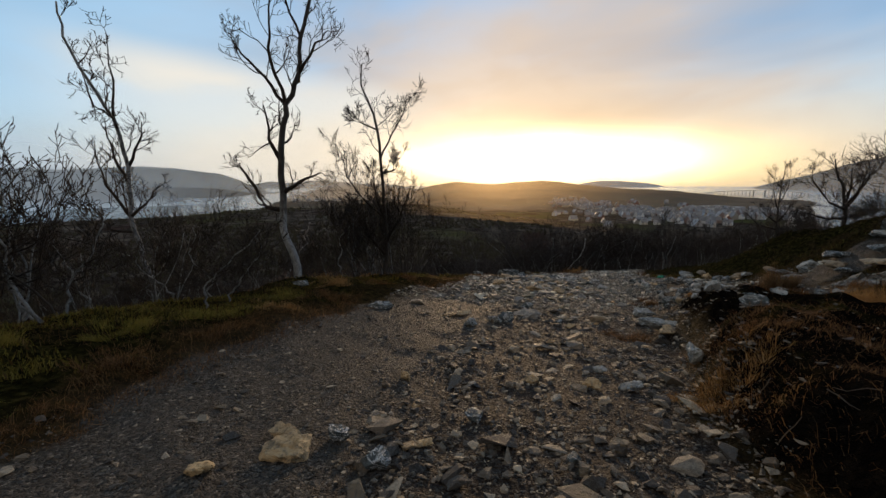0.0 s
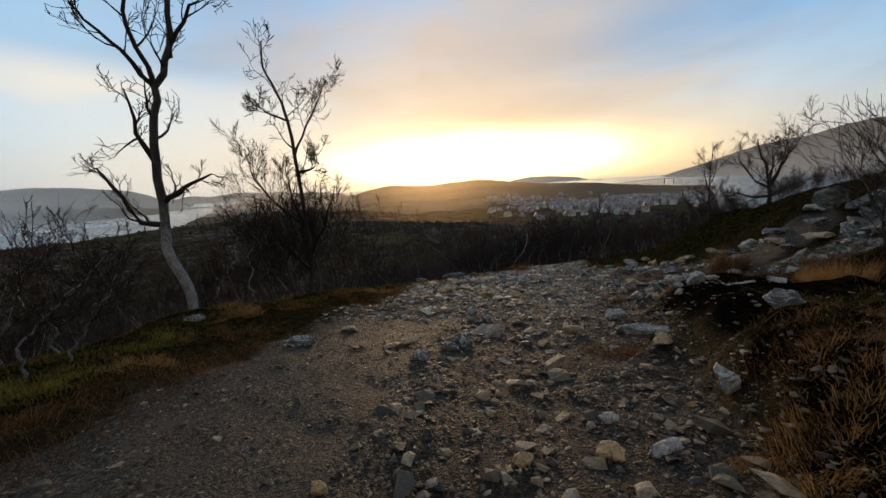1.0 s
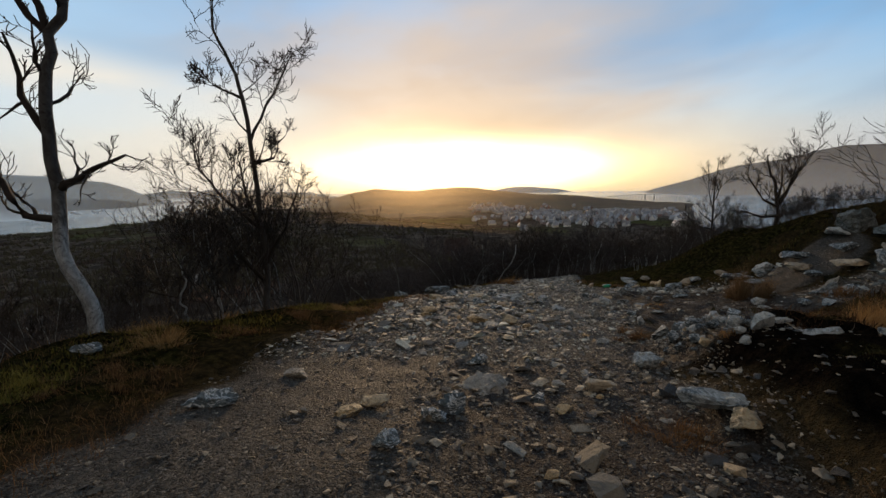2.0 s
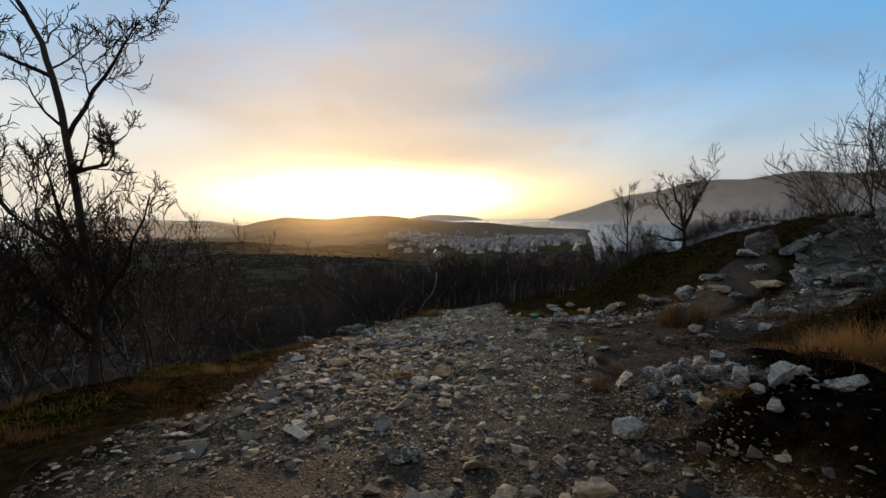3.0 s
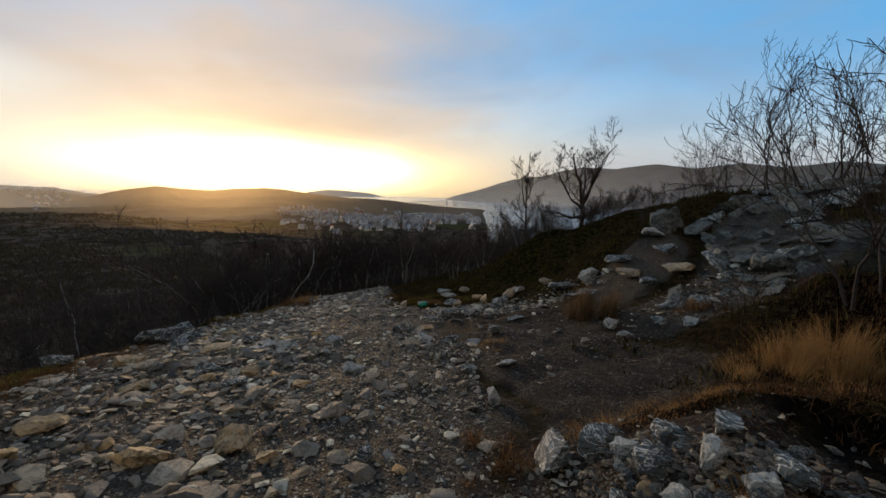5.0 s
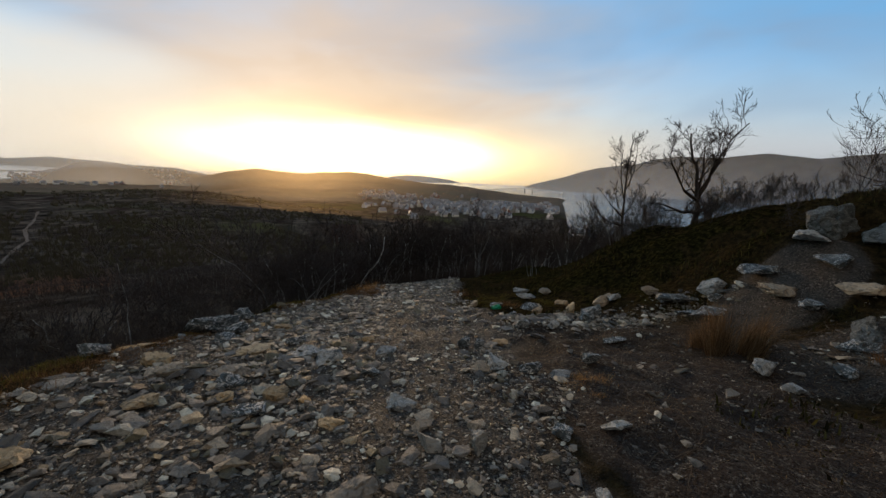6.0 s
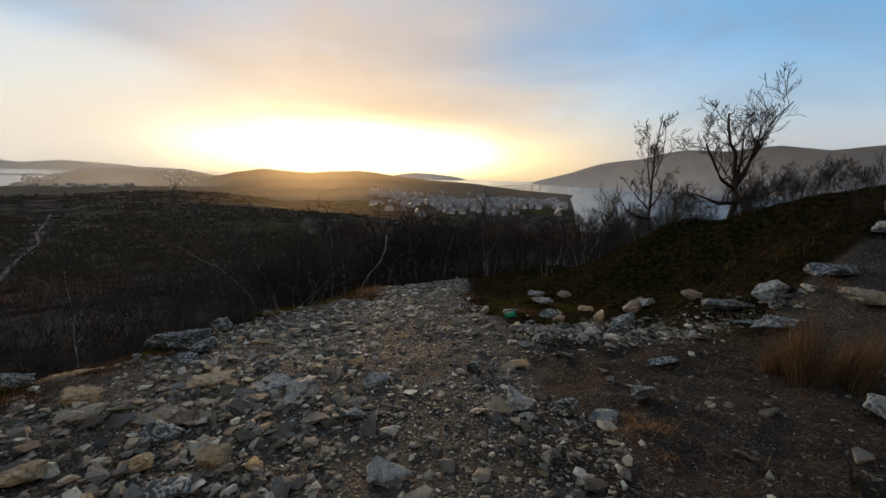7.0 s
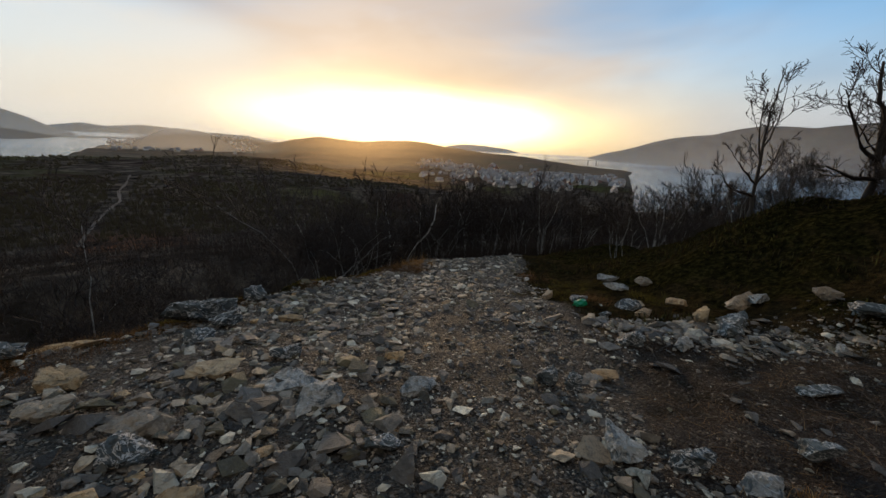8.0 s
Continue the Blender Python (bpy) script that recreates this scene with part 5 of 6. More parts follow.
# bushes on the right-hand hill: x, y, height, kind
for i, (x, y, h, k) in enumerate(((8.4, 6.55, 3.5, 6), (8.6, 6.1, 3.7, 7), (8.9, 5.5, 3.8, 8), (15.8, 4.6, 3.6, 4), (9.6, 7.4, 3.6, 7), (10.2, 6.3, 3.7, 9),
                                  (15.2, 10.2, 3.9, 6), (15.6, 9.5, 3.6, 8), (16.0, 8.5, 3.8, 9), (15.0, 11.0, 2.0, 7), (17.0, 13.2, 3.3, 4), (16.5, 11.3, 3.4, 4),
                                  (14.9, 16.9, 1.5, 3), (15.6, 17.4, 1.7, 5), (16.3, 17.9, 1.8, 1), (16.6, 16.3, 1.6, 3), (17.9, 16.6, 1.8, 5), (18.6, 16.9, 1.7, 1), (15.1, 18.0, 1.4, 3), (13.6, 17.2, 1.2, 5), (18.9, 15.6, 1.9, 3), (17.0, 18.6, 1.6, 1),
                                  (14.2, 14.6, 1.3, 0), (16.4, 13.6, 1.6, 3), (17.2, 12.4, 1.9, 5), (15.6, 15.4, 1.4, 1), (18.2, 11.2, 2.8, 4), (18.8, 10.2, 1.8, 2),
                                  (17.4, 14.9, 1.5, 5), (13.4, 18.4, 1.6, 3), (15.4, 18.6, 1.3, 1), (18.0, 17.8, 1.5, 0), (12.2, 19.4, 1.5, 2))):
    meshes = HILLSIDE[k - 6] if k > 5 else BUSHES[k] if k != 4 else POLES[i % 4]
    bush(meshes, (x, y, gz(x, y) - 0.05), h, i * 67.0, "bare birch bush on the rocky slope" if k != 4 else "thin bare birch on the rocky slope", "birch_bush" if k != 4 else "young_birch", "bushes on the hill")


def plant_crest():
    rng = random.Random(19)
    for i in range(26):
        y = rng.uniform(11.6, 19.5)
        x = float(np.interp(y, FOOT_Y, FOOT_X) + np.interp(y, CREST_Y, CREST_U)) + rng.gauss(0.3, 0.8)
        bush(rng.choice(CREST), (x, y, gz(x, y) - 0.06), rng.uniform(0.6, 1.05) * (1.25 if y > 14 else 1.0), rng.uniform(0, 360), "dense dark birch bush on the hill's crest", group="bushes on the hill")


plant_crest()


def brushwood():
    """Fine leafless brush that covers the slope below the trail."""
    rng = np.random.RandomState(15)
    V, F, n = [], [], 0
    while n < 9000:
        az = rng.uniform(-75, 56)
        a, r = np.radians(az), 9 * 11.0 ** rng.rand()
        x, y = 4 + r * np.sin(a), 10 + r * np.cos(a)
        brow, foot = np.interp(y, BROW_Y, BROW_X), np.interp(y, FOOT_Y, FOOT_X)
        if brow - 0.5 < x < foot + 2 and y < 25 or x > foot - 1 and y < 26 or x > 3 and y < 24:
            continue
        dense = vnoise(np.float64(x * 0.12), np.float64(y * 0.12), 95)
        if dense < -0.2:
            continue
        z, h = gz(x, y), rng.uniform(0.5, 1.5) * (1 + dense)
        e = 0.0035 + 0.00016 * r
        for _ in range(11):
            bx, by = x + rng.normal(0, 0.25), y + rng.normal(0, 0.25)
            px, py, pz = bx, by, z - 0.1
            for s in range(2):
                qx, qy, qz = px + rng.normal(0, 0.20 * h), py + rng.normal(0, 0.20 * h), pz + h * rng.uniform(0.25, 0.6)
                b = len(V)
                V += [(px - e, py, pz), (px + e, py, pz), (qx, qy, qz)]
                F.append((b, b + 1, b + 2))
                px, py, pz = px + (qx - px) * 0.7, py + (qy - py) * 0.7, pz + (qz - pz) * 0.7
        n += 1
    solo("brushwood", mesh_of("brushwood", V, F, BRUSH), "leafless grey-brown brush on the slope", "brushwood", kind="stuff")


brushwood()


def far_wood():
    """The birch wood further down the slope, too many to count."""
    rng = np.random.RandomState(5)
    V, F = [], []
    n = 0
    while n < 12500:
        az = rng.uniform(-62, 52)
        a, r = np.radians(az), 34 * (8.5 ** rng.rand())
        x, y = 4 + r * np.sin(a), 10 + r * np.cos(a)
        grove = vnoise(np.float64(x * 0.035), np.float64(y * 0.035), 91) + 0.5 * vnoise(np.float64(x * 0.11), np.float64(y * 0.11), 92)
        if grove < (-0.1 if az < -12 else -0.3):
            continue
        z = gz(x, y)
        h = rng.uniform(1.3, 3.6) * (1 + r / 900) * (0.75 + 0.9 * max(-0.2, float(grove)))
        w = 0.012 + 0.0003 * r
        px, py, pz = x, y, z - 0.2
        joints = []
        for s in range(3):
            qx, qy, qz = px + rng.normal(0, 0.11 * h), py + rng.normal(0, 0.11 * h), pz + h / 3
            b = len(V)
            V += [(px - w, py, pz), (px + w, py, pz), (qx + w * 0.6, qy, qz), (qx - w * 0.6, qy, qz)]
            F.append((b, b + 1, b + 2, b + 3))
            joints.append((px, py, pz, qx, qy, qz))
            px, py, pz = qx, qy, qz
            w *= 0.6
        for _ in range(12):
            t, j = rng.rand(), joints[rng.randint(3)]
            bx, by, bz = (j[i] + (j[i + 3] - j[i]) * t for i in range(3))
            dx, dy, dz = rng.normal(0, 0.26 * h), rng.normal(0, 0.26 * h), rng.uniform(-0.02, 0.30) * h
            b = len(V)
            e = 0.006 + 0.00018 * r
            V += [(bx - e, by, bz), (bx + e, by, bz + 0.02), (bx + dx, by + dy, bz + dz)]
            F.append((b, b + 1, b + 2))
        n += 1
    me = mesh_of("birch_wood", V, F, BRUSH)
    me.materials.append(BARK)
    me.polygons.foreach_set("material_index", [1 if len(f) == 4 and k < 60000 and (k // 15) % 4 == 0 else 0 for k, f in enumerate(F)])
    solo("birch_wood", me, "bare birch wood covering the lower slopes", "woodland", kind="stuff")


far_wood()


# the pale track over that shoulder: bearings and distances
TRACK_AZ, TRACK_R = (-19.0, -19.4, -20.0, -19.8, -21.3, -22.6, -23.4), (420, 350, 300, 250, 205, 165, 140)


def far_scrub():
    """Scrub that roughens the wooded shoulder beyond the valley."""
    rng = np.random.RandomState(25)
    n = 11000
    a, r = np.radians(rng.uniform(-52, 14, n)), 150 * 4.4 ** rng.rand(n)
    x, y = 4 + r * np.sin(a), 10 + r * np.cos(a)
    clear = np.abs(np.degrees(np.arctan2(x - 2, y - 4)) - np.interp(r, TRACK_R[::-1], TRACK_AZ[::-1])) > 0.9
    keep = clear & (vnoise(x * 0.022, y * 0.022, 97) + 0.5 * vnoise(x * 0.07, y * 0.07, 98) > -0.06)
    V, F = [], []
    for px, py, pz, pr in zip(x[keep], y[keep], ground_z(x[keep], y[keep]), r[keep]):
        h, e = rng.uniform(1.4, 3.2), 0.0007 * pr
        for _ in range(6):
            dx, dy, dz = rng.normal(0, 0.35 * h), rng.normal(0, 0.35 * h), h * rng.uniform(0.4, 1.0)
            b = len(V)
            V += [(px + 0.4 * dx - e, py + 0.4 * dy, pz - 0.2), (px + 0.4 * dx + e, py + 0.4 * dy, pz - 0.2), (px + dx, py + dy, pz + dz)]
            F.append((b, b + 1, b + 2))
    solo("birch_scrub", mesh_of("birch_scrub", V, F, m_twig("far_scrub_bark", (0.020, 0.020, 0.012), (0.100, 0.092, 0.058))), "bare birch scrub on the shoulder beyond the valley", "woodland", kind="stuff")


far_scrub()


# ---- grass, moss and heather ----
GOLD = m_blade("yellow_green_grass", [(0.18, 0.15, 0.025), (0.34, 0.25, 0.05), (0.15, 0.15, 0.03)])


def blades(name, spots, material, label, category="grass", seed=1, lean=0.5, kind="stuff", origin=(0, 0, 0), droop=0.35, ways=None):
    """spots: rows of x, y, z, height, width. Each becomes a bent, tapering blade."""
    rng = np.random.RandomState(seed)
    S = np.asarray(spots, float)
    n = len(S)
    a, b = rng.uniform(0, 2 * np.pi, n), rng.uniform(0, 2 * np.pi, n)
    if ways is not None:
        b = ways
    h, w = S[:, 3], S[:, 4]
    l = h * np.abs(rng.normal(droop, lean, n))
    side = np.stack((np.cos(a), np.sin(a), 0 * a), -1) * (w / 2)[:, None]
    away = np.stack((np.cos(b), np.sin(b), 0 * b), -1)
    p = S[:, :3] - np.asarray(origin) + np.array((0, 0, -0.02))
    up = np.array((0, 0, 1.0))
    mid = p + up * (h * 0.55)[:, None] + away * (l * 0.35)[:, None]
    tip = p + up * np.maximum(0.25 * h, h - 0.35 * l)[:, None] + away * l[:, None]
    V = np.stack((p - side, p + side, mid - side * 0.7, mid + side * 0.7, tip), 1).reshape(-1, 3)
    k = np.arange(n)[:, None] * 5
    F = [tuple(r) for r in (k + np.array((0, 1, 3, 2))).tolist()] + [tuple(r) for r in (k + np.array((2, 3, 4))).tolist()]
    me = mesh_of(name, V.tolist(), F, material)
    ob = solo(name, me, label, category, kind=kind)
    ob.location = origin
    return ob


def cover(rng, n, pick):
    out = []
    while len(out) < n:
        got = pick(rng)
        if got is not None:
            x, y, h, w = got
            out.append((x, y, h, w))
    A = np.asarray(out)
    return np.column_stack((A[:, 0], A[:, 1], ground_z(A[:, 0], A[:, 1]), A[:, 2], A[:, 3]))


def verge_left(rng):
    y = rng.uniform(0.0, 24)
    lo, _ = trail(y)
    brow = np.interp(y, BROW_Y, BROW_X) - 0.5
    x = rng.uniform(brow, lo + 0.25) if rng.rand() < 0.55 else lo + rng.normal(-0.15, 0.35)
    if x > lo + 0.3 or vnoise(np.float64(x * 0.9), np.float64(y * 0.9), 31) < -0.15:
        return None
    return x, y, rng.uniform(0.04, 0.16), rng.uniform(0.002, 0.005)


def moss_left(rng):
    y = rng.uniform(0.0, 22)
    lo, _ = trail(y)
    brow = np.interp(y, BROW_Y, BROW_X) - 0.7
    x = rng.uniform(brow, lo - 0.25)
    if 7.5 < y < 14 and x > lo - 1.1 and rng.rand() < 0.85:
        return None
    if vnoise(np.float64(x * 1.3), np.float64(y * 1.3), 33) < 0.0:
        return None
    return x, y, rng.uniform(0.04, 0.11), rng.uniform(0.008, 0.024)


def rust_right(rng):
    y = rng.uniform(0.3, 8.8)
    _, hi = trail(y)
    x = hi + 0.15 + rng.exponential(1.3 if y < 4.5 else 2.2)
    if side_trail(np.float64(x), np.float64(y)) > 0.4 or x > 12 or vnoise(np.float64(x * 0.8), np.float64(y * 0.8), 35) < (-0.02 if y < 4.5 else 0.05):
        return None
    return x, y, rng.uniform(0.03, 0.11) * (1.0 if rng.rand() < 0.93 else 2.2), rng.uniform(0.0018, 0.0045)


def heather_right(rng):
    y = rng.uniform(1.0, 27)
    foot = np.interp(y, FOOT_Y, FOOT_X)
    x = foot + rng.uniform(-1.8, 10) if y < 15 else rng.uniform(trail(y)[1] + 0.3, foot + 9)
    if side_trail(np.float64(x), np.float64(y)) > 0.2 or x < trail(y)[1] + 0.3:
        return None
    if vnoise(np.float64(x * 0.7), np.float64(y * 0.7), 37) < -0.22:
        return None
    lump = 0.6 + 1.4 * max(-0.3, float(vnoise(np.float64(x * 1.6), np.float64(y * 1.6), 39)))
    return x, y, rng.uniform(0.05, 0.22) * lump, rng.uniform(0.014, 0.034)


blades("verge_grass", cover(np.random.RandomState(3), 30000, verge_left), RUST, "rusty autumn grass along the trail's verge", seed=3, droop=0.9)
blades("moss", cover(np.random.RandomState(4), 20000, moss_left), MOSS, "green and yellow moss on the verge", "moss", seed=4)
def heath_right(rng):
    y = rng.uniform(2.0, 9.2)
    hi = trail(y)[1]
    x = rng.uniform(hi + 0.9, np.interp(y, FOOT_Y, FOOT_X) + 3)
    if y < 6.6 and x < 6.0 and (y > 3.2 or rng.rand() < 0.6) or np.hypot(x - 4.4, y - 7.4) < 1.0:
        return None
    if vnoise(np.float64(x * 1.1), np.float64(y * 1.1), 45) < -0.15 or 8.2 < y and x < 8:
        return None
    return x, y, rng.uniform(0.05, 0.19) * (0.7 + 0.9 * vnoise(np.float64(x * 2.1), np.float64(y * 2.1), 46)), rng.uniform(0.006, 0.016)


def gold_left(rng):
    got = moss_left(rng)
    if got is None or vnoise(np.float64(got[0] * 1.1), np.float64(got[1] * 1.1), 43) < 0.08:
        return None
    return got[0], got[1], rng.uniform(0.04, 0.12), rng.uniform(0.004, 0.008)


blades("yellow_grass", cover(np.random.RandomState(8), 15000, gold_left), GOLD, "yellow-green grass on the mossy verge", seed=8, droop=0.8)
blades("bank_grass", cover(np.random.RandomState(5), 8500, rust_right), RUST, "dead rusty grass on the peat bank", seed=5, droop=1.3)
blades("heather", cover(np.random.RandomState(6), 42000, heather_right), HEATH, "dark low heather on the hillside", "heather", seed=6)


def litter_right(rng):
    x, y = rng.uniform(5.2, 10.4), rng.uniform(7.9, 13.4)
    if x < trail(y)[1] + 0.2 or vnoise(np.float64(x * 1.2), np.float64(y * 1.2), 47) < -0.12 + 0.1 * max(0.0, y - 11.5):
        return None
    return x, y, rng.uniform(0.012, 0.04), rng.uniform(0.004, 0.010)


LITTER = m_blade("dead_straw", [(0.05, 0.028, 0.015), (0.22, 0.13, 0.06), (0.03, 0.018, 0.011), (0.38, 0.26, 0.14), (0.11, 0.06, 0.028)])
blades("straw_litter", cover(np.random.RandomState(9), 13000, litter_right), LITTER, "dead straw and roots strewn on brown soil", seed=9, droop=5.0, lean=2.0)
BROWN = m_blade("brown_heather", [(0.018, 0.010, 0.006), (0.075, 0.036, 0.018), (0.030, 0.022, 0.009), (0.13, 0.062, 0.026), (0.012, 0.009, 0.006)])
blades("brown_heather", cover(np.random.RandomState(7), 16000, heath_right), BROWN, "rust-brown heather behind the peat bank", "heather", seed=7, droop=0.7)


def tuft(label, x, y, radius, height, count, material, seed, lean=0.4):
    """A tussock of several clumps, each leaning its own way."""
    rng = np.random.RandomState(seed)
    clumps = max(7, int(radius * 38))
    cx, cy = x + rng.normal(0, radius * 0.55, clumps), y + rng.normal(0, radius * 0.55, clumps)
    way = np.arctan2(cy - y, cx - x) + rng.normal(0, 0.7, clumps)
    tall = rng.uniform(0.45, 1.1, clumps) * (0.55 + 0.45 * np.exp(-((cx - x) ** 2 + (cy - y) ** 2) / radius ** 2))
    n = int(count * 1.9)
    k = rng.randint(0, clumps, n)
    px, py = cx[k] + rng.normal(0, 0.035 + 0.05 * radius, n), cy[k] + rng.normal(0, 0.035 + 0.05 * radius, n)
    stalk = rng.rand(n) < 0.07
    h = height * tall[k] * rng.uniform(0.35, 1.1, n) * np.where(stalk, 1.35, 1.0)
    spots = np.column_stack((px, py, ground_z(px, py), h, np.where(stalk, 0.0022, rng.uniform(0.0022, 0.0062, n))))
    ob = blades("grass_tuft", spots, material, label, "grass tuft", seed=seed, lean=lean, origin=(x, y, gz(x, y)), droop=0.9 if x < 5 or height < 0.3 else 0.55 if height < 0.7 else 0.3, ways=way[k] + rng.normal(0, 0.55, n))
    ob["group"] = "grass tufts"


for i, (x, y, r, h, n, mat, label) in enumerate((
        (9.05, 10.95, 0.32, 1.0, 1500, LITTER, "tall brown bushy tuft beside the side trail"),
        (7.55, 7.75, 0.46, 0.62, 900, STRAW, "large golden tuft of dry grass"),
        (8.2, 7.45, 0.52, 0.66, 1000, STRAW, "broad golden tuft of dry grass"),
        (6.6, 6.9, 0.6, 0.18, 500, STRAW, "low straw-coloured tuft on the bank"),
        (5.3, 8.2, 0.42, 0.16, 500, STRAW, "low orange grass behind the rubble"),
        (5.8, 7.8, 0.42, 0.15, 450, STRAW, "flattened orange grass on bare soil"),
        (4.3, 8.45, 0.28, 0.24, 400, RUST, "rusty tuft among the rubble"),
        (2.40, 3.05, 0.36, 0.21, 1000, STRAW, "orange tuft hanging over the bank"),
        (2.85, 3.5, 0.42, 0.16, 600, RUST, "orange tuft on the bank's edge"),
        (2.55, 5.5, 0.3, 0.25, 450, RUST, "rusty tuft below a pale rock"),
        (3.2, 2.6, 0.5, 0.14, 400, RUST, "matted brown tuft on the bank"),
        (9.9, 5.1, 0.30, 0.75, 260, STRAW, "tall pale tuft of dry stalks"),
        (9.3, 6.2, 0.5, 0.30, 260, RUST, "thin pale stalks under the bushes"),
        (9.6, 9.4, 0.25, 0.35, 350, RUST, "small rusty tuft between slabs"),
        (6.45, 21.0, 0.55, 0.45, 700, RUST, "rusty tuft at the trail's brink"),
        (7.0, 21.9, 0.4, 0.5, 500, STRAW, "dry tuft at the trail's brink"),
        (4.0, 5.0, 0.4, 0.10, 300, HEATH, "green mossy tuft on black peat"),
        (6.5, 11.0, 0.35, 0.14, 400, STRAW, "trampled straw tuft on bare soil"),
        (-2.6, 10.4, 0.4, 0.4, 500, STRAW, "dry tuft at the foot of the thicket"),
        (-2.9, 9.4, 0.35, 0.35, 400, STRAW, "pale tuft beside the forked birch"),
        (8.5, 16.6, 0.7, 0.20, 900, MOSS, "green mossy mound beside the trail"),
        (9.3, 17.3, 0.7, 0.22, 900, MOSS, "dark green mossy mound beside the trail"),
        (8.75, 15.9, 0.4, 0.22, 400, RUST, "rusty tuft on the mossy mound's edge"),
        (9.9, 15.6, 0.6, 0.2, 700, MOSS, "moss mound behind stacked rocks"),
        (8.9, 18.2, 0.5, 0.26, 500, RUST, "rusty tuft where the trail drops"),
        (6.9, 6.3, 0.5, 0.10, 350, MOSS, "olive green tuft on the dark bank"),
        (6.2, 7.4, 0.45, 0.12, 350, RUST, "low rusty tuft on the dark bank"),
        (7.3, 5.2, 0.5, 0.10, 300, MOSS, "green tuft under the bushes"),
        (4.10, 6.55, 0.12, 0.14, 160, STRAW, "small straw tuft among the rubble"),
        (4.42, 7.05, 0.12, 0.14, 160, STRAW, "small dry tuft on the rubble heap"),
        (0.4, 15.4, 0.4, 0.35, 450, STRAW, "dry tuft at the verge's brink"),
        (-3.5, 2.2, 0.45, 0.22, 700, GOLD, "drooping yellow-green tuft on the verge"),
        (-4.2, 3.2, 0.5, 0.26, 800, GOLD, "long yellow-green tuft under stunted birches"),
        (-2.8, 2.1, 0.4, 0.14, 600, RUST, "matted rusty tuft along the trail"),
        (-3.0, 3.3, 0.45, 0.16, 700, RUST, "matted brown tuft along the trail"),
        (-3.7, 4.2, 0.4, 0.22, 600, GOLD, "yellow tuft beside stunted birches"),
        (-2.7, 4.4, 0.4, 0.15, 600, RUST, "rusty tuft at the trail's edge"),
        (-3.2, 5.2, 0.45, 0.2, 700, GOLD, "yellow-green tuft on the mossy verge"),
        (-2.5, 5.8, 0.35, 0.18, 500, STRAW, "straw-coloured tuft on the verge"),
        (-2.9, 6.9, 0.45, 0.2, 700, GOLD, "low green-yellow tuft on the verge"),
        (-2.1, 7.2, 0.4, 0.2, 600, RUST, "brown tuft on the verge"),
        (-2.4, 8.4, 0.4, 0.26, 600, STRAW, "dry tuft below the forked birch"),
        (-1.6, 9.0, 0.4, 0.2, 600, RUST, "rusty tuft below the thicket"),
        (-1.0, 10.2, 0.4, 0.2, 600, RUST, "rusty tuft at the thicket's edge"),
        (-0.3, 11.6, 0.4, 0.22, 600, STRAW, "dry tuft at the thicket's edge"))):
    tuft(label, x, y, r, h, n, mat, 300 + i)


# ---- the far shore ----
def house_rows(rng, n, pick, size):
    V, F, M = [], [], []
    for _ in range(n):
        x, y = pick(rng)
        while vnoise(np.float64(x * 0.011), np.float64(y * 0.011), 61) + 0.6 * vnoise(np.float64(x * 0.03), np.float64(y * 0.03), 62) < -0.12 + rng.uniform(-0.15, 0.15):
            x, y = pick(rng)
        z = gz(x, y) - 1
        w, d, h, a = rng.uniform(*size), rng.uniform(size[0], size[1]) * 0.7, rng.uniform(3.5, 6.5), rng.uniform(0, math.pi)
        c, s = math.cos(a), math.sin(a)
        b = len(V)
        for u, v, t in ((-w, -d, 0), (w, -d, 0), (w, d, 0), (-w, d, 0), (-w, -d, h), (w, -d, h), (w, d, h), (-w, d, h), (-w, 0, h + d * 0.7), (w, 0, h + d * 0.7)):
            V.append((x + (u * c - v * s) / 2, y + (u * s + v * c) / 2, z + t))
        F += [(b, b + 1, b + 5, b + 4), (b + 2, b + 3, b + 7, b + 6), (b + 1, b + 2, b + 6, b + 9, b + 5), (b + 3, b, b + 4, b + 8, b + 7), (b + 4, b + 5, b + 9, b + 8), (b + 6, b + 7, b + 8, b + 9)]
        M += [0, 0, 0, 0, 1, 1]
    return V, F, M


def m_walls():
    k = Mat("painted_house_walls", 0.8)
    k.colour(k.ramp(k.chance(True), [(0.0, (0.78, 0.78, 0.77)), (0.22, (0.48, 0.46, 0.43)), (0.4, (0.20, 0.10, 0.08)), (0.55, (0.38, 0.38, 0.39)), (0.75, (0.13, 0.13, 0.14)), (1.0, (0.60, 0.55, 0.45))]))
    return k.mat


WALLS, ROOFS = m_walls(), m_plain("slate_grey_roofs", (0.24, 0.245, 0.26), 0.6, vary=0.4, scale=0.05)


def on_bearing(az, r):
    return 2 + r * math.sin(radians(az)), 4 + r * math.cos(radians(az))


def build_town(name, label, n, az, dist, seed, size=(9, 16)):
    rng = random.Random(seed)
    V, F, M = house_rows(rng, n, lambda g: on_bearing(g.triangular(az[0] - 1, az[1] + 1) if g.random() < 0.4 else g.uniform(*az), dist[0] + (dist[1] - dist[0]) * g.random() ** 0.8 + g.gauss(0, 40)), size)
    me = mesh_of(name, V, F, WALLS, flat=True)
    me.materials.append(ROOFS)
    me.polygons.foreach_set("material_index", M)
    solo(name, me, label, "town", kind="stuff")


build_town("hillside_town", "many small pale houses on the island's slope", 400, (14.2, 33), (800, 1300), 6, (8, 15))
build_town("shore_town", "pale houses along the island's shore", 130, (29, 40.6), (830, 1300), 7, (9, 18))
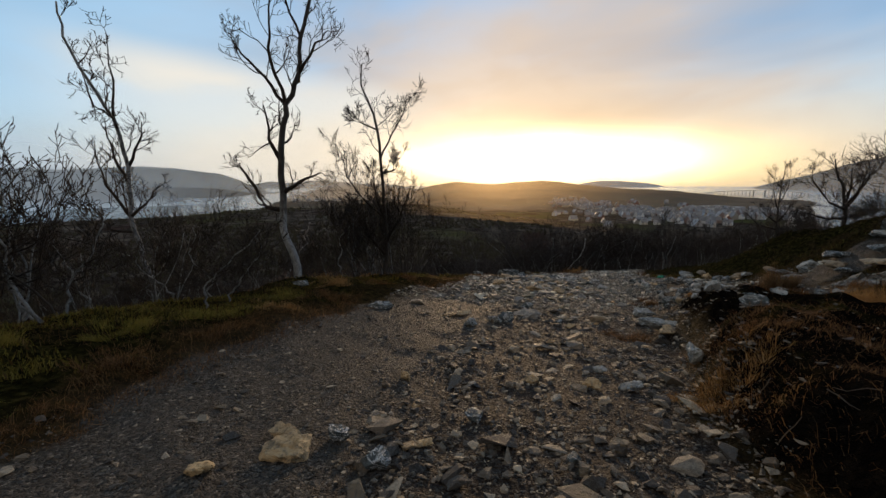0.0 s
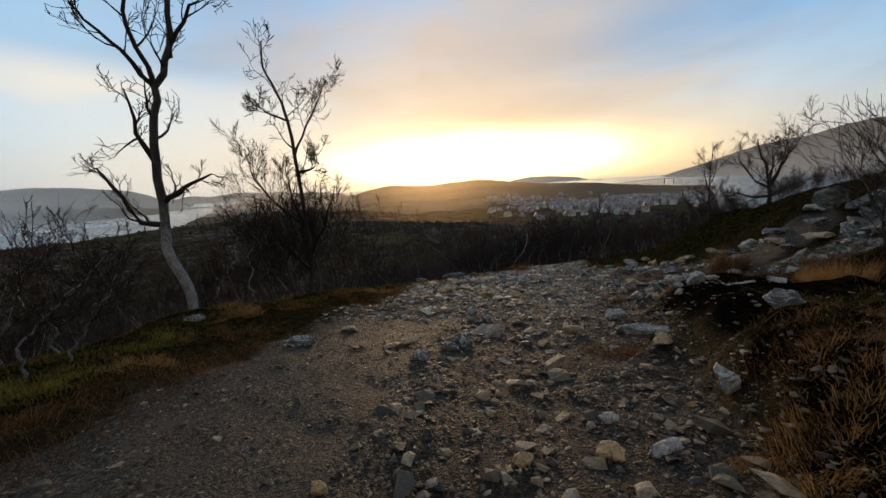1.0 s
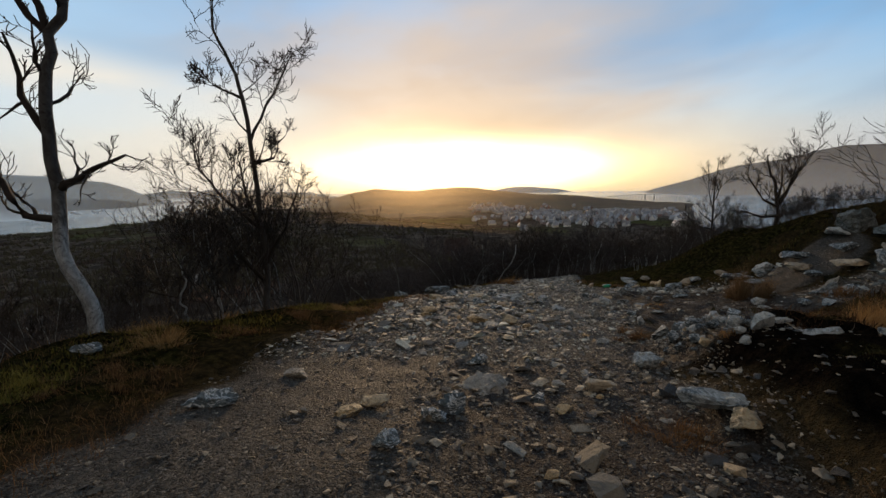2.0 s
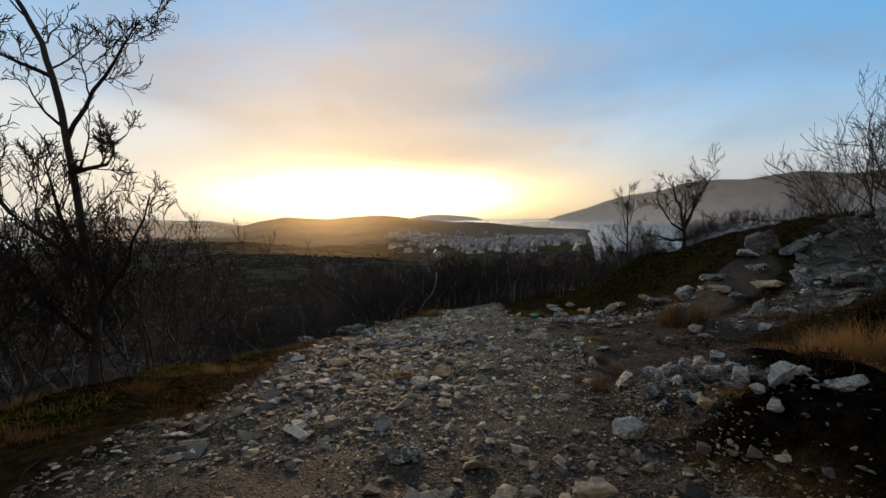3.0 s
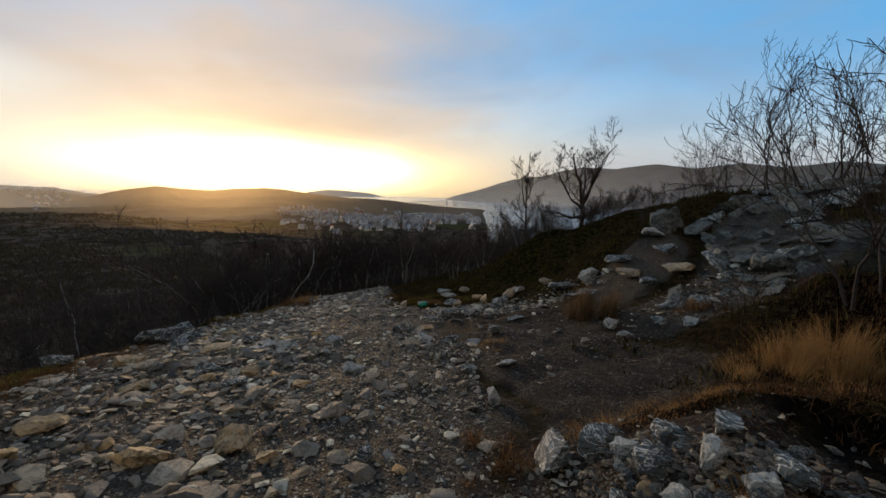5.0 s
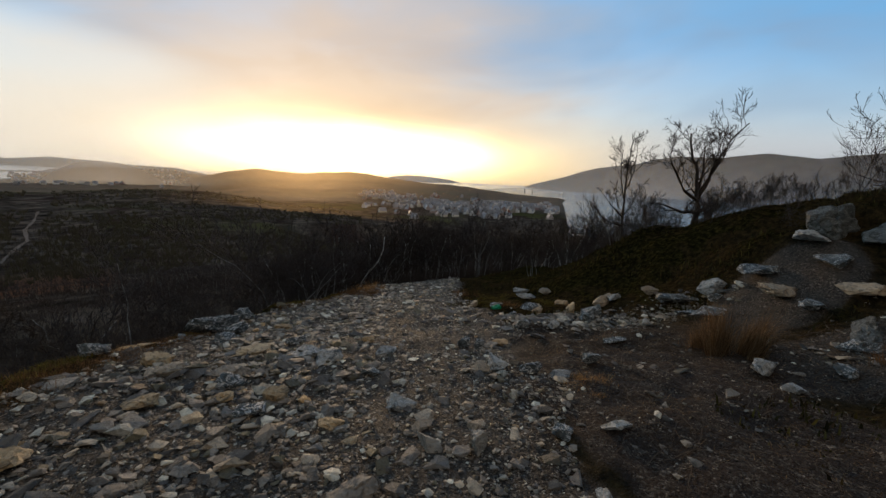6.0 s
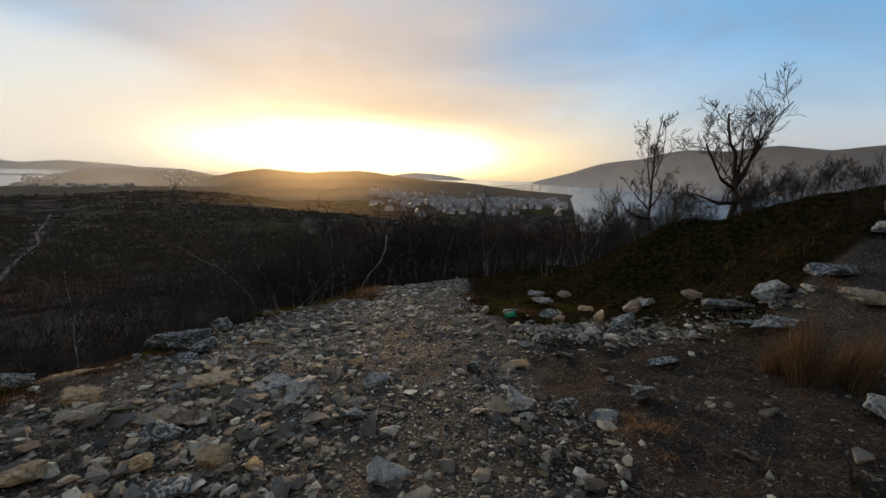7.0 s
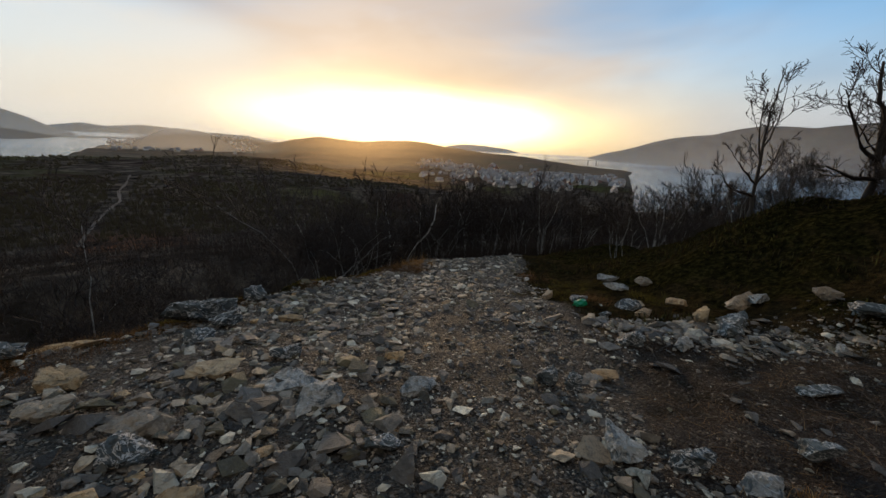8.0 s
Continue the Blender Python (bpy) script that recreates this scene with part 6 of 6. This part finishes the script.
build_town("far_city", "hazy pale houses of the city across the woods", 230, (-21, -7), (1500, 2700), 8, (8, 15))
build_town("left_shore_houses", "small houses along the far fjord shore", 80, (-46, -28), (1800, 2050), 9, (10, 18))
build_town("near_shore_houses", "houses along the near fjord shore", 90, (-45, -24), (960, 1080), 10, (8, 16))


def build_hall(label, az, r, w, d, h, turn, wall):
    x, y = on_bearing(az, r)
    hall = thing("industrial_hall", label, "building", (x, y, gz(x, y) - 1), turn, group="halls by the harbour")
    bm = bmesh.new()
    bmesh.ops.create_cube(bm, size=1, matrix=Matrix.Translation((0, 0, h / 2)) @ Matrix.Diagonal((w, d, h, 1)))
    part("wall", as_mesh(bm, "wall", wall), hall)
    bm = bmesh.new()
    bmesh.ops.create_cube(bm, size=1, matrix=Matrix.Translation((0, 0, h + 0.4)) @ Matrix.Diagonal((w + 1, d + 1, 0.8, 1)))
    bmesh.ops.bevel(bm, geom=list(bm.edges), offset=0.2, segments=1, affect="EDGES")
    part("roof", as_mesh(bm, "roof", ROOFS), hall)
    for k in range(4):
        bm = bmesh.new()
        bmesh.ops.create_cube(bm, size=1, matrix=Matrix.Translation((w * (k - 1.5) / 4.4, -d / 2 - 0.05, h * 0.4)) @ Matrix.Diagonal((w / 8, 0.2, h * 0.5, 1)))
        part("door", as_mesh(bm, "door", ROOFS), hall)


HALL_WHITE, HALL_OCHRE = m_plain("white_cladding", (0.75, 0.76, 0.78), 0.5, vary=0.1), m_plain("ochre_cladding", (0.50, 0.28, 0.06), 0.6, vary=0.15)
for az, r, w, d, h, turn in ((31.4, 1230, 42, 20, 9, 20), (32.6, 1190, 36, 18, 8, -10), (33.6, 1240, 30, 16, 8, 35), (34.6, 1260, 40, 18, 8, 10), (36.6, 1200, 34, 16, 7, 0), (38.2, 1210, 44, 18, 7, 20), (35.6, 1160, 26, 16, 7, 50)):
    build_hall("white industrial hall with a flat pale roof", az, r, w, d, h, turn, HALL_WHITE)
build_hall("ochre hall on the near fjord shore", -33.8, 1010, 40, 16, 9, -30, HALL_OCHRE)


CONCRETE = m_plain("bridge_concrete", (0.30, 0.29, 0.28), 0.8, vary=0.15, scale=0.1)


def build_bridge():
    a, b = Vector((*on_bearing(31.0, 2480), 0)), Vector((*on_bearing(41.0, 2560), 0))
    bridge = thing("bridge", "long slender concrete road bridge across the sound", "bridge", (a.x, a.y, SEA))
    way = b - a
    n = 40
    V, F = [], []
    side = Vector((-way.y, way.x, 0)).normalized() * 6

    def deck_z(t):
        return 7 + 13 * max(0.0, 1 - ((t - 0.52) / 0.5) ** 2)

    for k in range(n + 1):
        p = way * (k / n)
        z = deck_z(k / n)
        for s, dz in ((-1, 0), (1, 0), (1, 2.2), (-1, 2.2)):
            V.append((p.x + side.x * s, p.y + side.y * s, z + dz))
    for k in range(n):
        for s in range(4):
            t = (s + 1) % 4
            F.append((k * 4 + s, k * 4 + t, k * 4 + 4 + t, k * 4 + 4 + s))
    part("deck", mesh_of("deck", V, F, CONCRETE, flat=True), bridge)
    for k in range(1, 30):
        t = k / 30
        wide = 2.8 if k in (15, 18) else 1.1
        if k in (16, 17):
            continue
        p, h = way * t, deck_z(t)
        bm = bmesh.new()
        bmesh.ops.create_cone(bm, segments=8, radius1=wide * 1.3, radius2=wide, depth=h + 4, cap_ends=True, matrix=Matrix.Translation((p.x, p.y, h / 2 - 2)))
        part("pier", as_mesh(bm, "pier", CONCRETE), bridge)


build_bridge()


def far_trail():
    """The pale track that crosses the wooded shoulder below."""
    az, rr = TRACK_AZ, TRACK_R
    V, F = [], []
    for k in range(31):
        t = k / 30 * (len(az) - 1)
        a, r = float(np.interp(t, range(len(az)), az)), float(np.interp(t, range(len(rr)), rr))
        for s in (-1, 1):
            x, y = on_bearing(a + s * (0.09 + 0.004 * k + 0.07 * math.sin(k * 1.7) * math.sin(k * 0.6)), r)
            V.append((x, y, gz(x, y) + 0.5))
    for k in range(30):
        F.append((2 * k, 2 * k + 1, 2 * k + 3, 2 * k + 2))
    tagged(new("far_road", mesh_of("far_road", V, F, m_plain("pale_track", (0.075, 0.062, 0.052), 0.9, vary=0.4, scale=0.3))), "pale gravel track through the woods below", "road", kind="structure")


far_trail()


# ---- small things ----
def green_litter():
    bm = bmesh.new()
    bmesh.ops.create_icosphere(bm, subdivisions=3, radius=0.5)
    for v in bm.verts:
        k = 1 + 0.35 * noise.noise(v.co * 4) + 0.2 * noise.noise(v.co * 11)
        v.co = Vector((v.co.x * 0.30 * k, v.co.y * 0.17 * k, max(-0.04, v.co.z * 0.11 * k)))
    solo("crumpled_bag", as_mesh(bm, "crumpled_bag", m_plain("green_plastic", (0.0, 0.20, 0.075), 0.35, vary=0.2)), "crumpled bright green plastic bag by the trail", "litter", pose(8.2, 15.5, gz(8.2, 15.5) + 0.03, 0, 0, 20))


green_litter()


def sticks():
    rng = random.Random(71)
    V, F = [], []
    for i in range(620):
        y = rng.uniform(1, 14)
        lo, hi = trail(y)
        x = rng.uniform(hi, hi + 5) if rng.random() < 0.6 else rng.uniform(lo - 1.5, hi)
        l = rng.uniform(0.05, 0.24)
        if i > 260:
            x, y, l = rng.uniform(6.0, 10.2), rng.uniform(9.3, 12.4), rng.uniform(0.1, 0.5)
        a = rng.uniform(0, 6.28)
        pts = []
        for k in range(4):
            px, py = x + math.cos(a) * l * k / 3, y + math.sin(a) * l * k / 3
            a += rng.gauss(0, 0.2)
            pts.append(Vector((px, py, gz(px, py) + 0.012)))
        tube(V, F, pts, [0.0035, 0.0035, 0.003, 0.002], 4)
    solo("fallen_twigs", mesh_of("fallen_twigs", V, F, DEBRIS), "fallen twigs and roots strewn on the soil", "twigs", kind="stuff")


sticks()


# ---- gravel and trail stones ----
def gravel(n, seed):
    rng = np.random.RandomState(seed)
    protos = []
    for i in range(10):
        bm = hull_stone(900 + i, 9, 0.6)
        bm.verts.index_update()
        protos.append((np.array([v.co[:] for v in bm.verts]), [tuple(v.index for v in f.verts) for f in bm.faces]))
        bm.free()
    xs, ys, ss = [], [], []
    while len(xs) < n:
        y = 0.8 + 24.2 * rng.rand() ** 1.15
        lo, hi = trail(y)
        wave = 0.8 * float(fbm(np.float64(y * 0.9), np.float64(y * 0.4 + 3), 73, 3))
        x = rng.uniform(lo - 0.2 + wave * 0.5, hi + 0.2 + wave)
        u = (x - lo) / (hi - lo)
        side = 0
        if rng.rand() < 0.05:
            x, side = rng.uniform(7.6, 11.2), 1
            y = np.interp(x, SIDE_X, SIDE_Y) + rng.normal(0, 0.5) if x > 9.3 and rng.rand() < 0.4 else 14.0 - 0.5 * (x - 8) + rng.normal(0, 0.4)
        if rng.rand() < 0.016:
            x, y, side = 4.42 + rng.normal(0, 0.34), 7.3 + rng.normal(0, 0.45), 2
        if rng.rand() < 0.004:
            y = rng.uniform(2.5, 7.5)
            x, side = trail(y)[1] + rng.exponential(1.0), 2
        if rng.rand() < 0.006:
            x, y, side = rng.uniform(5.6, 9.2), rng.uniform(9.4, 13.2), 1
        dense = 0.5 + vnoise(np.float64(x * 0.9), np.float64(y * 0.9), 51)
        if side == 0 and y < 7.5 and rng.rand() < 0.35:
            continue
        if side == 0 and y < 8 and u < 0.42 and rng.rand() < 0.76:
            continue
        if side < 2 and rng.rand() > 0.35 + dense:
            continue
        s = 0.013 + 0.019 * rng.exponential(1.0) * (2.0 if side == 2 else 1.0)
        if side == 1 and rng.rand() < 0.16:
            s = 0.06 + 0.06 * rng.exponential(1.0)
        if side == 0 and not (y < 8 and u < 0.45) and rng.rand() < (0.075 if y > 8.5 and u < 0.62 else 0.026):
            s = 0.09 + 0.06 * rng.exponential(1.0)
        xs.append(x), ys.append(y), ss.append(min(s, 0.32 if side < 2 else 0.085))
    xs, ys, ss = np.array(xs), np.array(ys), np.array(ss)
    zs = ground_z(xs, ys)
    damp = ys + 0.8 * fbm(xs * 0.8, ys * 0.8, 57, 3) < 7.8
    bins = {False: ([], [], [0]), True: ([], [], [0])}
    for x, y, z, s, wet in zip(xs, ys, zs, ss, damp):
        V, F, base = bins[bool(wet)]
        co, faces = protos[rng.randint(10)]
        a = rng.uniform(0, 2 * np.pi)
        c, d = np.cos(a), np.sin(a)
        t = rng.uniform(-0.3, 0.3)
        p = co * s * np.array((1.0, rng.uniform(0.8, 1.3), rng.uniform(0.35, 0.85)))
        V.append(np.column_stack((x + p[:, 0] * c - p[:, 1] * d, y + p[:, 0] * d + p[:, 1] * c, z + 0.10 * s + p[:, 2] + t * p[:, 0])))
        F += [tuple(i + base[0] for i in f) for f in faces]
        base[0] += len(co)
    for wet, (V, F, base) in bins.items():
        me = mesh_of("gravel", np.concatenate(V).tolist(), F, STONE_DAMP if wet else STONE_BITS, flat=True)
        ob = new("gravel", me)
        ob.parent = ground
        tagged(ob, "damp dark gravel on the trail" if wet else "loose grey and tan gravel on the trail", kind="stuff")


gravel(92000, 61)


def trail_stones():
    rng = random.Random(62)
    made = 0
    while made < 300:
        y = 1.2 + 19 * rng.random() ** 1.1
        lo, hi = trail(y)
        lo, hi = float(lo), float(hi)
        x = rng.uniform(lo, hi)
        u = (x - lo) / (hi - lo)
        if y < 8 and u < 0.45:
            continue
        s = min(0.42, 0.09 + rng.expovariate(1 / 0.075))
        ob = new("stone", STONE_SHAPES[rng.randrange(14)])
        ob.parent = ground
        ob.matrix_basis = pose(x, y, gz(x, y) + 0.02 * s, rng.uniform(-14, 14), rng.uniform(-14, 14), rng.uniform(0, 360)) @ Matrix.Diagonal((s, s, s * rng.uniform(0.6, 1.1), 1))
        made += 1


trail_stones()
